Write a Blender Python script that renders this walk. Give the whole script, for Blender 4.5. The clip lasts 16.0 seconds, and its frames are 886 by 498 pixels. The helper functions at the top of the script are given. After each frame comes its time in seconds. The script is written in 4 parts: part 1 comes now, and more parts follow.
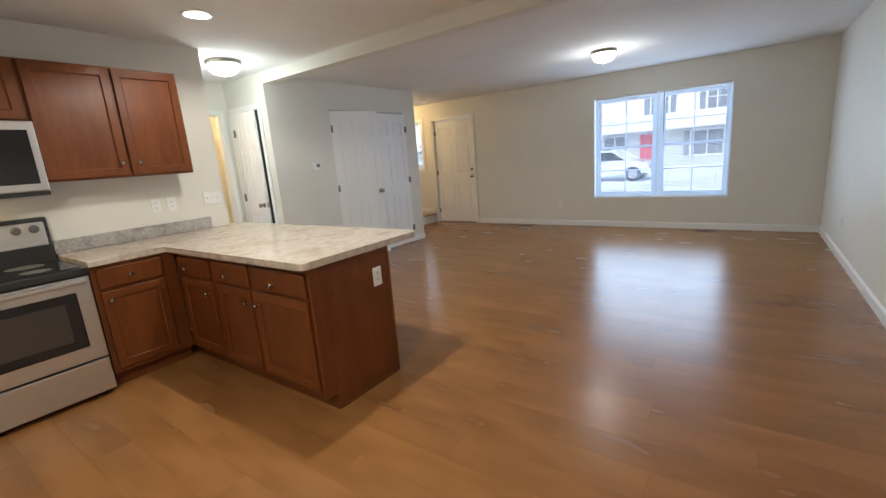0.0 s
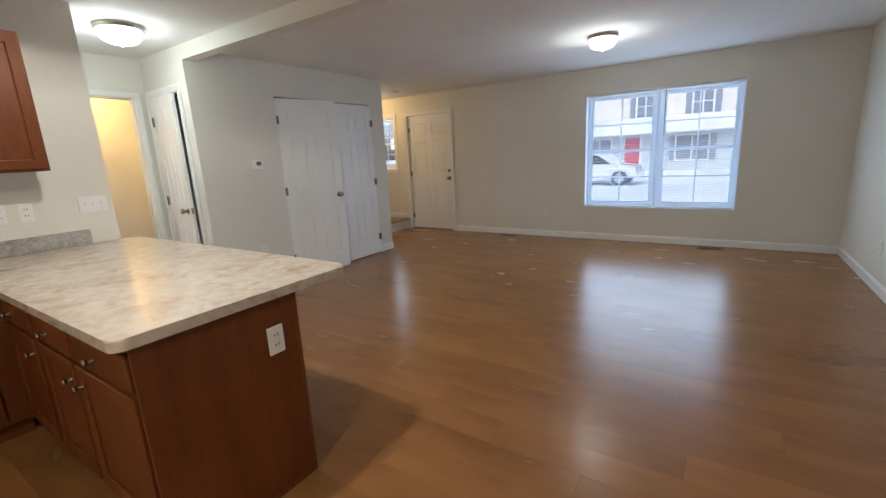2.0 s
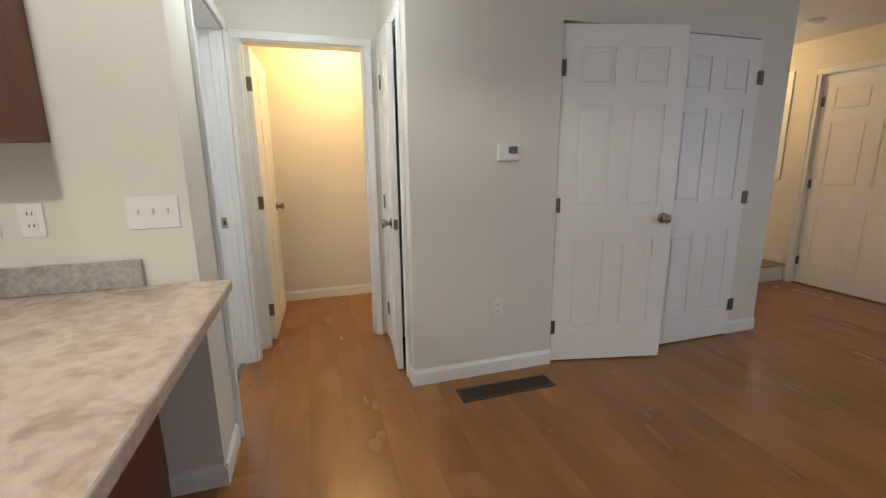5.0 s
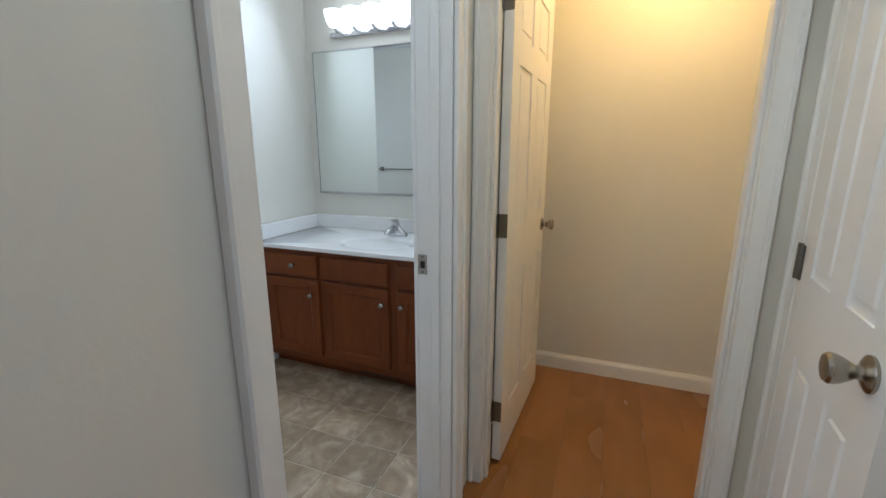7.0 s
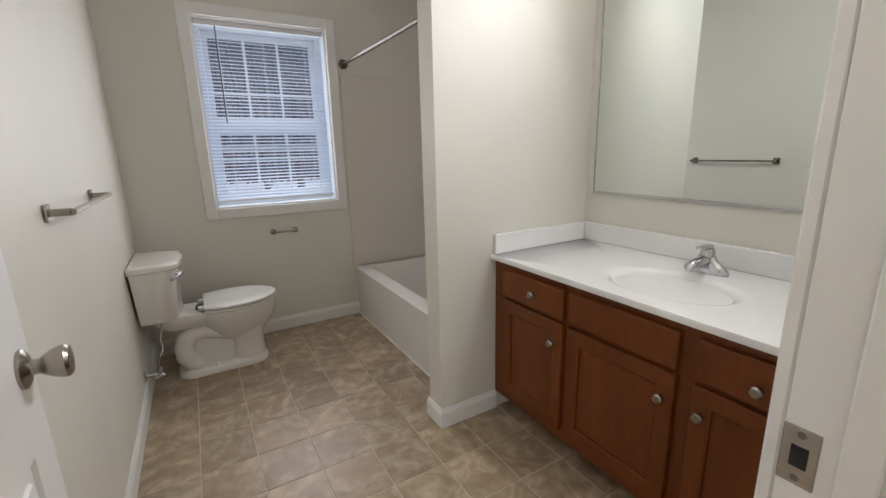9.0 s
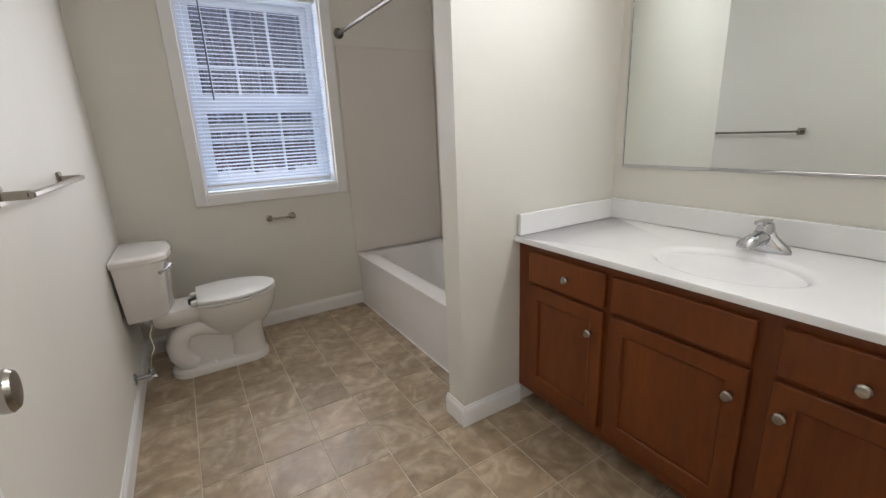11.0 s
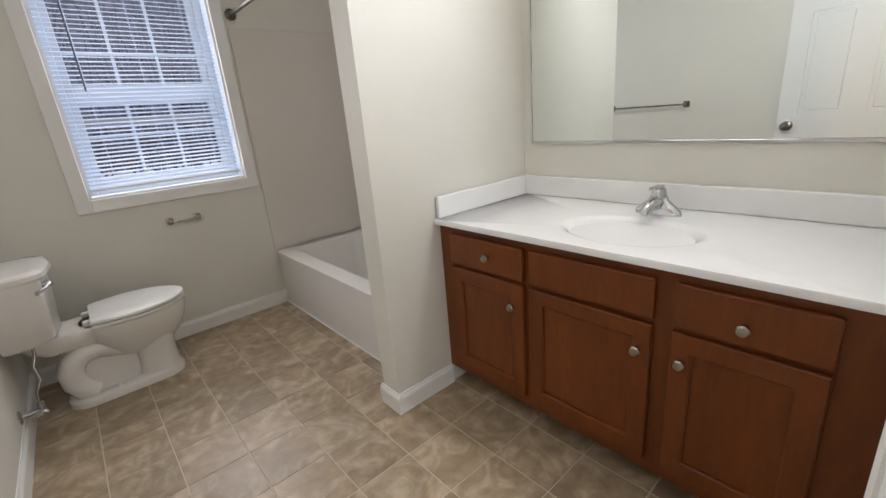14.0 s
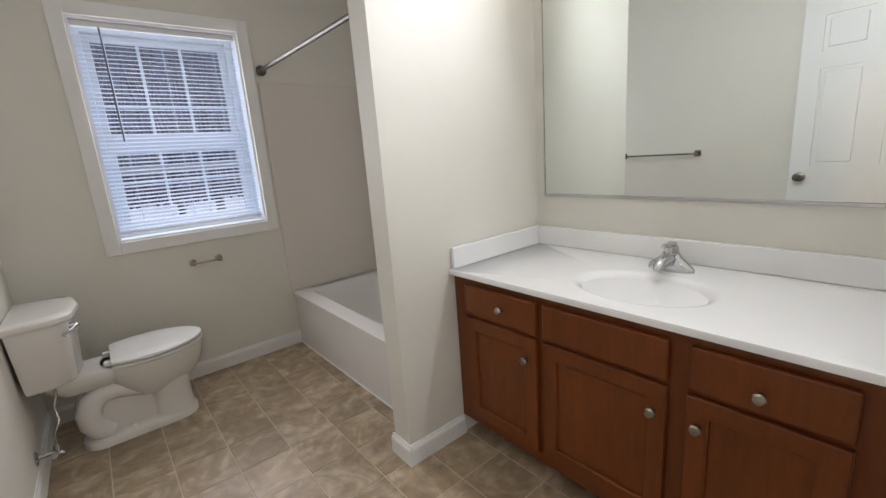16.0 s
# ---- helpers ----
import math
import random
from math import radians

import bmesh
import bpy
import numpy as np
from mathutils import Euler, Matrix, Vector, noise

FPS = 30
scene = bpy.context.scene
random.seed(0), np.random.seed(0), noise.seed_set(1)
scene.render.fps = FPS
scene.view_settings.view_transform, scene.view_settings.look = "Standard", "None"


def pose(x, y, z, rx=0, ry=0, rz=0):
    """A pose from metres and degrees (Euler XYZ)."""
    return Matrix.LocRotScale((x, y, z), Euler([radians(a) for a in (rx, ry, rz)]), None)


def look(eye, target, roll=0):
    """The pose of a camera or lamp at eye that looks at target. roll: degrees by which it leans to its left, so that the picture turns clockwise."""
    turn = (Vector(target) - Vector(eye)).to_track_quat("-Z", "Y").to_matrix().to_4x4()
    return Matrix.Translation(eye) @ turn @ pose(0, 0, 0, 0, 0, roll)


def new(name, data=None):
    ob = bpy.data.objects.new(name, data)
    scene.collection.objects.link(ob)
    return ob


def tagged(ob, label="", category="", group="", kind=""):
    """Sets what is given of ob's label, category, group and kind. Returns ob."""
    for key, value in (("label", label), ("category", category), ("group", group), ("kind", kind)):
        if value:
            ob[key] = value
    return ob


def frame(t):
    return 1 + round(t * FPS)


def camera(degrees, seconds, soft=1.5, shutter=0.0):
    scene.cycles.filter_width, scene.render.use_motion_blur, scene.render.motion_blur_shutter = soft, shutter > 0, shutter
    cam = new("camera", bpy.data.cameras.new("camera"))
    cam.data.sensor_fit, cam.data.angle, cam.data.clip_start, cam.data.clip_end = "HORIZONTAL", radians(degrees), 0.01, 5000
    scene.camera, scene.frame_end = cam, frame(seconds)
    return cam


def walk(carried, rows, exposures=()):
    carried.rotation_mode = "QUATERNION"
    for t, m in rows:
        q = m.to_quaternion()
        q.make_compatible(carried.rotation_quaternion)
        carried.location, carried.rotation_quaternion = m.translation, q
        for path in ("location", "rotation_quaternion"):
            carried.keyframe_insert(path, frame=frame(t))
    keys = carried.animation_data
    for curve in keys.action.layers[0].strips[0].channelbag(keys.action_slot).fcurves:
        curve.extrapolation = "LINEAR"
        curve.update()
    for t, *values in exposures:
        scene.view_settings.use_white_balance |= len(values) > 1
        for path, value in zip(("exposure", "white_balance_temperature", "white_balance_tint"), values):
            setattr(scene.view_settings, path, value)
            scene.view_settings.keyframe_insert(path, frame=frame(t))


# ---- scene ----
cam = camera(92.7, 16.0)
EXPOSURES = [(0.0, 2.22, 5650, 8), (1.5, 2.1, 5700, 9), (2.5, 1.8, 5650, 9), (3.5, 1.66, 5650, 9), (4.7, 1.97, 5850, 12), (6.8, 1.45, 5350, 10), (7.6, 1.54, 5480, 11), (8.5, 1.55, 6350, 16), (9.2, 1.62, 6520, 16), (11.3, 1.76, 6450, 17), (12.2, 1.84, 6450, 17), (15.4, 1.84, 6450, 17), (16.0, 1.74, 6400, 17)]
PATH = [
    (0, (0.827, 0.814, 1.331), (-0.321, 2.396, 0.907), -4.5),
    (0.5, (0.837, 0.8, 1.323), (-0.211, 2.444, 0.876), -4.8),
    (1, (0.778, 0.935, 1.313), (-0.32, 2.529, 0.808), -3.6),
    (1.5, (0.675, 1.288, 1.327), (-0.405, 2.904, 0.856), -0.5),
    (2, (0.479, 1.642, 1.341), (-0.603, 3.267, 0.905), -3.0),
    (2.5, (0.24, 2.016, 1.36), (-0.898, 3.603, 0.93), -3.4),
    (3, (-0.026, 2.391, 1.311), (-1.342, 3.82, 0.834), -1.5),
    (3.5, (-0.307, 2.733, 1.312), (-1.725, 4.069, 0.861), -1.8),
    (4, (-0.643, 2.998, 1.289), (-2.233, 4.133, 0.861), -1.2),
    (4.5, (-0.993, 3.223, 1.307), (-2.785, 3.972, 0.831), -2.3),
    (4.7, (-1.159, 3.271, 1.301), (-2.987, 3.947, 0.853), -1.5),
    (6.8, (-2.886, 3.319, 1.287), (-4.775, 2.804, 0.879), -0.4),
    (7, (-3.051, 3.31, 1.284), (-4.868, 2.6, 0.844), -0.0),
    (7.5, (-3.328, 3.235, 1.272), (-4.943, 2.144, 0.824), -0.9),
    (8, (-3.518, 3.115, 1.277), (-4.905, 1.743, 0.836), -1.0),
    (8.5, (-3.667, 3.004, 1.262), (-4.795, 1.416, 0.81), -0.3),
    (9, (-3.757, 2.91, 1.252), (-4.733, 1.225, 0.794), -1.4),
    (9.2, (-3.74, 2.853, 1.313), (-4.739, 1.186, 0.84), -2.1),
    (11.3, (-3.764, 2.698, 1.198), (-4.761, 1.049, 0.663), -2.7),
    (11.5, (-3.77, 2.697, 1.2), (-4.801, 1.069, 0.663), -3.1),
    (12, (-3.785, 2.701, 1.205), (-4.923, 1.149, 0.659), -4.4),
    (12.5, (-3.79, 2.709, 1.204), (-4.992, 1.21, 0.649), -4.4),
    (13, (-3.793, 2.711, 1.199), (-5.022, 1.241, 0.626), -4.5),
    (13.5, (-3.801, 2.711, 1.197), (-5.037, 1.255, 0.605), -4.7),
    (14, (-3.803, 2.709, 1.191), (-5.039, 1.258, 0.584), -4.9),
    (14.5, (-3.798, 2.709, 1.193), (-5.028, 1.253, 0.583), -5.1),
    (15, (-3.792, 2.715, 1.189), (-5.013, 1.246, 0.597), -5.2),
    (15.5, (-3.793, 2.714, 1.194), (-5.003, 1.228, 0.621), -5.0),
    (16, (-3.788, 2.721, 1.26), (-5.018, 1.207, 0.818), -4.3),
]
walk(cam, [(t, look(e, g, r)) for t, e, g, r in PATH], EXPOSURES)

# ---- world, sun, lamps ----
world = bpy.data.worlds.new("sky")
world.use_nodes = True
scene.world = world
wn = world.node_tree.nodes
sky = wn.new("ShaderNodeTexSky")
sky.sky_type = "NISHITA"
sky.sun_disc = False
sky.sun_elevation, sky.sun_rotation = radians(42), radians(195)
sky.dust_density = 3.0
world.node_tree.links.new(sky.outputs[0], wn["Background"].inputs[0])
wn["Background"].inputs[1].default_value = 0.06


def lamp(name, kind, m, power, color, size=0.1, size_y=None):
    data = bpy.data.lights.new(name, kind)
    data.energy, data.color = power, color
    if kind == "AREA":
        data.size = size
        if size_y:
            data.shape, data.size_y = "RECTANGLE", size_y
    elif kind == "SUN":
        data.angle = size
    else:
        data.shadow_soft_size = size
    ob = new(name, data)
    ob.matrix_world = m
    return ob


WARM, SOFT, COOL = (1.0, 0.61, 0.22), (1.0, 0.86, 0.68), (0.74, 0.87, 1.0)
lamp("sun", "SUN", pose(0, 0, 20, 48, 0, 15), 0.8, (1.0, 0.98, 0.95), radians(100))
lamp("window_light_front", "AREA", pose(-0.29, 8.034, 1.26, -90, 0, 0), 3.8, COOL, 1.8, 1.5)
lamp("window_light_front_outer", "AREA", pose(-0.29, 8.112, 1.26, -90, 0, 0), 5.5, COOL, 1.8, 1.5)
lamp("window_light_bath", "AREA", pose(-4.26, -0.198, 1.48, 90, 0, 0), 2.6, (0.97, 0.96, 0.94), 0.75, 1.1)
lamp("window_light_bath_outer", "AREA", pose(-4.26, -0.275, 1.48, 90, 0, 0), 1.3, COOL, 0.75, 1.1)
lamp("window_light_entry", "AREA", pose(-5.01, 8.112, 1.6, -90, 0, 0), 1.0, COOL, 0.4, 0.9)
lamp("living_lamp_glow", "POINT", pose(-0.60, 6.25, 2.19), 2.8, (1.0, 0.95, 0.82), 0.10)
lamp("hall_lamp_glow", "POINT", pose(-3.42, 3.25, 2.19), 3.1, (0.98, 1.0, 0.86), 0.10)
lamp("recessed_lamp_glow", "SPOT", pose(-2.30, 2.48, 2.39), 5, (1.0, 0.87, 0.68), 0.05).data.spot_size = radians(150)
lamp("recessed_lamp_glow_end", "SPOT", pose(-1.25, 2.47, 2.39), 21, (1.0, 0.88, 0.70), 0.05).data.spot_size = radians(160)
# added fill with no seen source, to brighten the near kitchen floor
lamp("unseen_fill_glow_rear", "SPOT", pose(-0.2, 0.5, 2.38), 26, (1.0, 0.86, 0.66), 0.05).data.spot_size = radians(150)
lamp("range_light_glow", "AREA", pose(-2.95, 1.1, 1.283), 0.5, (1.0, 0.70, 0.36), 0.08, 0.2)
lamp("closet_lamp_glow", "POINT", pose(-5.05, 3.55, 2.25), 6.3, WARM, 0.06)
lamp("entry_lamp_glow", "POINT", pose(-5.15, 7.3, 2.25), 4.5, WARM, 0.06)
lamp("vanity_lamp_glow", "AREA", pose(-5.25, 2.2, 2.06, 0, -75, 0), 4.3, (0.94, 0.985, 1.0), 0.12, 0.8)


# ---- materials ----
def material(name, base, rough=0.5, metal=0.0, second=None, scale=4.0, stretch=(1, 1, 1), amount=1.0, fine=0.0,
             fine_scale=60.0, bump=0.0, bump_scale=80.0, vary=0.0, island=False, lo=0.35, hi=0.65, distort=0.0,
             rough_vary=0.0, coat=0.0, detail=7.0):
    """A surface with a broad change of colour, a fine grain, relief and a change from piece to piece."""
    mat = bpy.data.materials.new(name)
    mat.use_nodes = True
    nt = mat.node_tree
    n, ln = nt.nodes, nt.links
    b = n["Principled BSDF"]
    b.inputs["Roughness"].default_value, b.inputs["Metallic"].default_value = rough, metal
    b.inputs["Coat Weight"].default_value = coat
    geo = n.new("ShaderNodeNewGeometry")
    mp = n.new("ShaderNodeMapping")
    mp.inputs["Scale"].default_value = stretch
    ln.new(geo.outputs["Position"], mp.inputs["Vector"])
    vec = mp.outputs[0]
    if vary:
        info = n.new("ShaderNodeObjectInfo")
        rnd = geo.outputs["Random Per Island"] if island else info.outputs["Random"]
        add = n.new("ShaderNodeVectorMath")
        add.operation = "MULTIPLY_ADD"
        comb = n.new("ShaderNodeCombineXYZ")
        for k in range(3):
            ln.new(rnd, comb.inputs[k])
        ln.new(comb.outputs[0], add.inputs[0])
        add.inputs[1].default_value = (37.0, 53.0, 71.0)
        ln.new(vec, add.inputs[2])
        vec = add.outputs[0]
    tex = n.new("ShaderNodeTexNoise")
    tex.inputs["Scale"].default_value, tex.inputs["Detail"].default_value = scale, detail
    tex.inputs["Roughness"].default_value, tex.inputs["Distortion"].default_value = 0.62, distort
    ln.new(vec, tex.inputs["Vector"])
    ramp = n.new("ShaderNodeValToRGB")
    ramp.color_ramp.elements[0].position, ramp.color_ramp.elements[1].position = lo, hi
    sec = second or tuple(c * 0.93 for c in base)
    ramp.color_ramp.elements[0].color = (*base, 1)
    ramp.color_ramp.elements[1].color = (*[a + (c - a) * amount for a, c in zip(base, sec)], 1)
    ln.new(tex.outputs["Fac"], ramp.inputs[0])
    col = ramp.outputs[0]
    if fine:
        t2 = n.new("ShaderNodeTexNoise")
        t2.inputs["Scale"].default_value, t2.inputs["Detail"].default_value = fine_scale, 4
        ln.new(vec, t2.inputs["Vector"])
        mix = n.new("ShaderNodeMix")
        mix.data_type, mix.blend_type = "RGBA", "OVERLAY"
        mix.inputs[0].default_value = fine
        ln.new(col, mix.inputs[6])
        ln.new(t2.outputs["Fac"], mix.inputs[7])
        col = mix.outputs[2]
    if vary:
        hsv = n.new("ShaderNodeHueSaturation")
        mr = n.new("ShaderNodeMapRange")
        mr.inputs[3].default_value, mr.inputs[4].default_value = 1 - vary, 1 + vary
        ln.new(rnd, mr.inputs[0])
        ln.new(mr.outputs[0], hsv.inputs["Value"])
        ln.new(col, hsv.inputs["Color"])
        col = hsv.outputs[0]
    ln.new(col, b.inputs["Base Color"])
    if rough_vary:
        m2 = n.new("ShaderNodeMapRange")
        m2.inputs[3].default_value, m2.inputs[4].default_value = max(0.0, rough - rough_vary), rough + rough_vary
        ln.new(tex.outputs["Fac"], m2.inputs[0])
        ln.new(m2.outputs[0], b.inputs["Roughness"])
    if bump:
        t3 = n.new("ShaderNodeTexNoise")
        t3.inputs["Scale"].default_value, t3.inputs["Detail"].default_value = bump_scale, 3
        ln.new(vec, t3.inputs["Vector"])
        bp = n.new("ShaderNodeBump")
        bp.inputs["Strength"].default_value, bp.inputs["Distance"].default_value = bump, 0.002
        ln.new(t3.outputs["Fac"], bp.inputs["Height"])
        ln.new(bp.outputs[0], b.inputs["Normal"])
    return mat


def glowing(name, color, strength):
    mat = bpy.data.materials.new(name)
    mat.use_nodes = True
    b = mat.node_tree.nodes["Principled BSDF"]
    b.inputs["Base Color"].default_value = (0.9, 0.9, 0.88, 1)
    b.inputs["Emission Color"].default_value, b.inputs["Emission Strength"].default_value = (*color, 1), strength
    return mat


def clear(name, rough=0.0):
    mat = bpy.data.materials.new(name)
    mat.use_nodes = True
    b = mat.node_tree.nodes["Principled BSDF"]
    b.inputs["Roughness"].default_value, b.inputs["IOR"].default_value = rough, 1.45
    b.inputs["Transmission Weight"].default_value = 1.0
    return mat


WALL = material("wall_paint", (0.72, 0.70, 0.632), 0.55, second=(0.69, 0.67, 0.607), scale=1.3, bump=0.12, bump_scale=140, rough_vary=0.08)
CEIL = material("ceiling_paint", (0.80, 0.79, 0.775), 0.9, second=(0.76, 0.755, 0.74), scale=1.7, bump=0.25, bump_scale=90)
TRIM = material("trim_paint", (0.82, 0.82, 0.80), 0.35, second=(0.78, 0.78, 0.76), scale=3.0, bump=0.05, bump_scale=50)
DOORW = material("door_paint", (0.83, 0.83, 0.82), 0.38, second=(0.79, 0.79, 0.78), scale=2.2, stretch=(1, 1, 0.3), bump=0.08, bump_scale=70)
PLANK = material("plank_floor", (0.315, 0.148, 0.048), 0.26, second=(0.225, 0.100, 0.030), scale=1.7, stretch=(0.8, 2.4, 1), vary=0.035, lo=0.30, hi=0.72,
                 distort=0.25, rough_vary=0.04, detail=2.0)
PLANK.node_tree.nodes["Principled BSDF"].inputs["Specular IOR Level"].default_value = 0.38
TILE = material("vinyl_tile", (0.32, 0.24, 0.155), 0.38, second=(0.58, 0.48, 0.355), scale=5.0, vary=0.12, lo=0.46, hi=0.76, distort=1.7,
                fine=0.5, fine_scale=17, bump=0.25, bump_scale=16, rough_vary=0.1)
GROUT = material("tile_joint", (0.58, 0.50, 0.39), 0.8, scale=12)
CHERRY = material("cherry_wood", (0.165, 0.050, 0.011), 0.36, second=(0.105, 0.028, 0.007), scale=3.0, stretch=(2.6, 2.6, 0.5), fine=0.25,
                  fine_scale=26, lo=0.3, hi=0.75, bump=0.06, bump_scale=60, vary=0.08, coat=0.04)
VANITY = material("stained_maple", (0.185, 0.050, 0.010), 0.38, second=(0.120, 0.030, 0.006), scale=3.0, stretch=(2.6, 2.6, 0.5), fine=0.25,
                  fine_scale=26, lo=0.3, hi=0.75, bump=0.06, bump_scale=60, vary=0.08, coat=0.04)
for wood in (CHERRY, VANITY):
    wood.node_tree.nodes["Principled BSDF"].inputs["Specular IOR Level"].default_value = 0.32
STONE = material("laminate_counter", (0.53, 0.455, 0.375), 0.19, second=(0.30, 0.21, 0.15), scale=6.0, lo=0.50, hi=0.74, distort=0.8, fine=0.35,
                 fine_scale=26, rough_vary=0.06)
SPLASH = material("laminate_backsplash", (0.42, 0.40, 0.37), 0.3, second=(0.22, 0.20, 0.18), scale=9.0, lo=0.42, hi=0.70, distort=1.0, fine=0.5, fine_scale=50)
STEEL = material("stainless_steel", (0.64, 0.64, 0.64), 0.30, 0.9, second=(0.58, 0.58, 0.58), scale=3, stretch=(1, 1, 60), rough_vary=0.06)
NICKEL = material("brushed_nickel", (0.38, 0.35, 0.305), 0.26, 1.0, scale=20)
CHROME = material("chrome", (0.60, 0.61, 0.63), 0.08, 1.0, scale=10)
HINGE = material("hinge_metal", (0.16, 0.15, 0.135), 0.36, 0.9, scale=20)
BLACKG = material("black_glass", (0.012, 0.012, 0.014), 0.06, second=(0.02, 0.02, 0.022), scale=3)
BLACK = material("black_enamel", (0.02, 0.02, 0.02), 0.35, scale=8, bump=0.1)
WHITEP = material("white_plastic", (0.80, 0.80, 0.78), 0.35, second=(0.76, 0.76, 0.73), scale=9)
GREYP = material("grey_plastic", (0.10, 0.10, 0.10), 0.4, scale=9)
PORCELAIN = material("porcelain", (0.78, 0.76, 0.72), 0.10, second=(0.75, 0.73, 0.69), scale=2, coat=0.4)
MARBLE = material("cultured_marble", (0.84, 0.84, 0.83), 0.16, second=(0.80, 0.80, 0.80), scale=2.5, coat=0.3)
TUB = material("tub_enamel", (0.78, 0.76, 0.73), 0.2, second=(0.75, 0.73, 0.70), scale=2)
SURROUND = material("tub_surround", (0.70, 0.66, 0.60), 0.28, second=(0.68, 0.64, 0.58), scale=1.5, bump=0.03, bump_scale=12)
CARPET = material("carpet", (0.36, 0.27, 0.15), 0.95, second=(0.28, 0.20, 0.11), scale=40, bump=0.9, bump_scale=320)
VENT = material("vent_metal", (0.075, 0.05, 0.032), 0.45, 0.4, second=(0.10, 0.065, 0.04), scale=15)
BLIND = material("blind_vinyl", (0.80, 0.82, 0.84), 0.45, second=(0.76, 0.78, 0.80), scale=6)
VINYL = material("window_vinyl", (0.80, 0.82, 0.84), 0.35, second=(0.77, 0.79, 0.81), scale=5)
# near-black: joint colour under planks, painted shade in holes and slots
DARK = material("dark_gap", (0.02, 0.02, 0.02), 0.9, scale=5)
mat_nodes = BLIND.node_tree.nodes
thin = mat_nodes.new("ShaderNodeBsdfTranslucent")
thin.inputs[0].default_value = (0.80, 0.86, 0.95, 1)
both = mat_nodes.new("ShaderNodeMixShader")
both.inputs[0].default_value = 0.55
BLIND.node_tree.links.new(mat_nodes["Principled BSDF"].outputs[0], both.inputs[1])
BLIND.node_tree.links.new(thin.outputs[0], both.inputs[2])
BLIND.node_tree.links.new(both.outputs[0], mat_nodes["Material Output"].inputs[0])
GLASS = clear("window_glass")
MIRROR = material("mirror_silver", (0.77, 0.81, 0.79), 0.01, 1.0, second=(0.76, 0.80, 0.78), scale=2)
BULB = glowing("lit_bulb", (1.0, 0.97, 0.90), 1.1)
DOME = glowing("lit_dome", (1.0, 0.97, 0.90), 1.0)
DOME_HALL = glowing("lit_hall_dome", (0.99, 1.0, 0.90), 1.1)
CAN = glowing("lit_recess", (1.0, 0.92, 0.78), 2)
SNOW = material("snow", (0.78, 0.80, 0.83), 0.8, second=(0.55, 0.56, 0.58), scale=0.35, lo=0.45, hi=0.7, bump=0.5, bump_scale=5)
SIDING_TAN = material("tan_siding", (0.74, 0.69, 0.61), 0.6, second=(0.69, 0.64, 0.57), scale=0.8)
SIDING_GREY = material("grey_siding", (0.53, 0.57, 0.57), 0.6, second=(0.49, 0.53, 0.53), scale=0.8)
SHUTTER = material("shutter_paint", (0.22, 0.25, 0.30), 0.5, scale=4)
RED = material("red_door_paint", (0.55, 0.03, 0.06), 0.4, scale=3)
ROOF = material("roof_shingle", (0.16, 0.15, 0.15), 0.9, second=(0.5, 0.5, 0.52), scale=1.2)
FARPANE = material("far_window_glass", (0.20, 0.23, 0.26), 0.2, scale=2)
CARP = material("white_car_paint", (0.75, 0.76, 0.78), 0.2, scale=2, coat=0.5)
RUBBER = material("tyre_rubber", (0.02, 0.02, 0.02), 0.8, scale=20)
BARK = material("bark", (0.10, 0.075, 0.06), 0.9, second=(0.05, 0.04, 0.035), scale=9, bump=0.6, bump_scale=30)
TWIG = material("snowy_twigs", (0.36, 0.37, 0.40), 0.9, second=(0.12, 0.10, 0.10), scale=6)
# colour of the added sheet that stands for dense trees
BACKDROP = material("woods_backdrop", (0.16, 0.16, 0.18), 0.95, second=(0.34, 0.35, 0.38), scale=0.5, stretch=(3, 1, 0.6), fine=0.6, fine_scale=4)
BRUSH = material("dry_brush", (0.10, 0.05, 0.045), 0.95, second=(0.20, 0.12, 0.10), scale=5)


# ---- builders ----
SHIFT = {}


def box(x0, x1, y0, y1, z0, z1, bev=0.0, seg=1, bm=None):
    out = bm or bmesh.new()
    g = bmesh.ops.create_cube(out, size=1)["verts"]
    for v in g:
        v.co = (x0 + (v.co.x + 0.5) * (x1 - x0), y0 + (v.co.y + 0.5) * (y1 - y0), z0 + (v.co.z + 0.5) * (z1 - z0))
    if bev:
        edges = {e for v in g for e in v.link_edges}
        bmesh.ops.bevel(out, geom=list(edges), offset=bev, segments=seg, affect="EDGES", profile=0.5)
    return out


def lathe(profile, steps=24, axis="z", at=(0, 0, 0), bm=None, sx=1.0, sy=1.0):
    """A turned shape: profile is a list of (radius, height)."""
    out = bm or bmesh.new()
    rings = []
    for r, h in profile:
        ring = []
        for k in range(steps):
            a = 2 * math.pi * k / steps
            c, s_ = max(r, 1e-4) * math.cos(a) * sx, max(r, 1e-4) * math.sin(a) * sy
            p = {"z": (c, s_, h), "y": (c, h, s_), "x": (h, c, s_)}[axis]
            ring.append(out.verts.new(Vector(p) + Vector(at)))
        rings.append(ring)
    for a, b in zip(rings, rings[1:]):
        for k in range(steps):
            out.faces.new((a[k], a[(k + 1) % steps], b[(k + 1) % steps], b[k]))
    out.faces.new(rings[0])
    out.faces.new(rings[-1])
    if bm is None:
        bmesh.ops.recalc_face_normals(out, faces=out.faces)
    return out


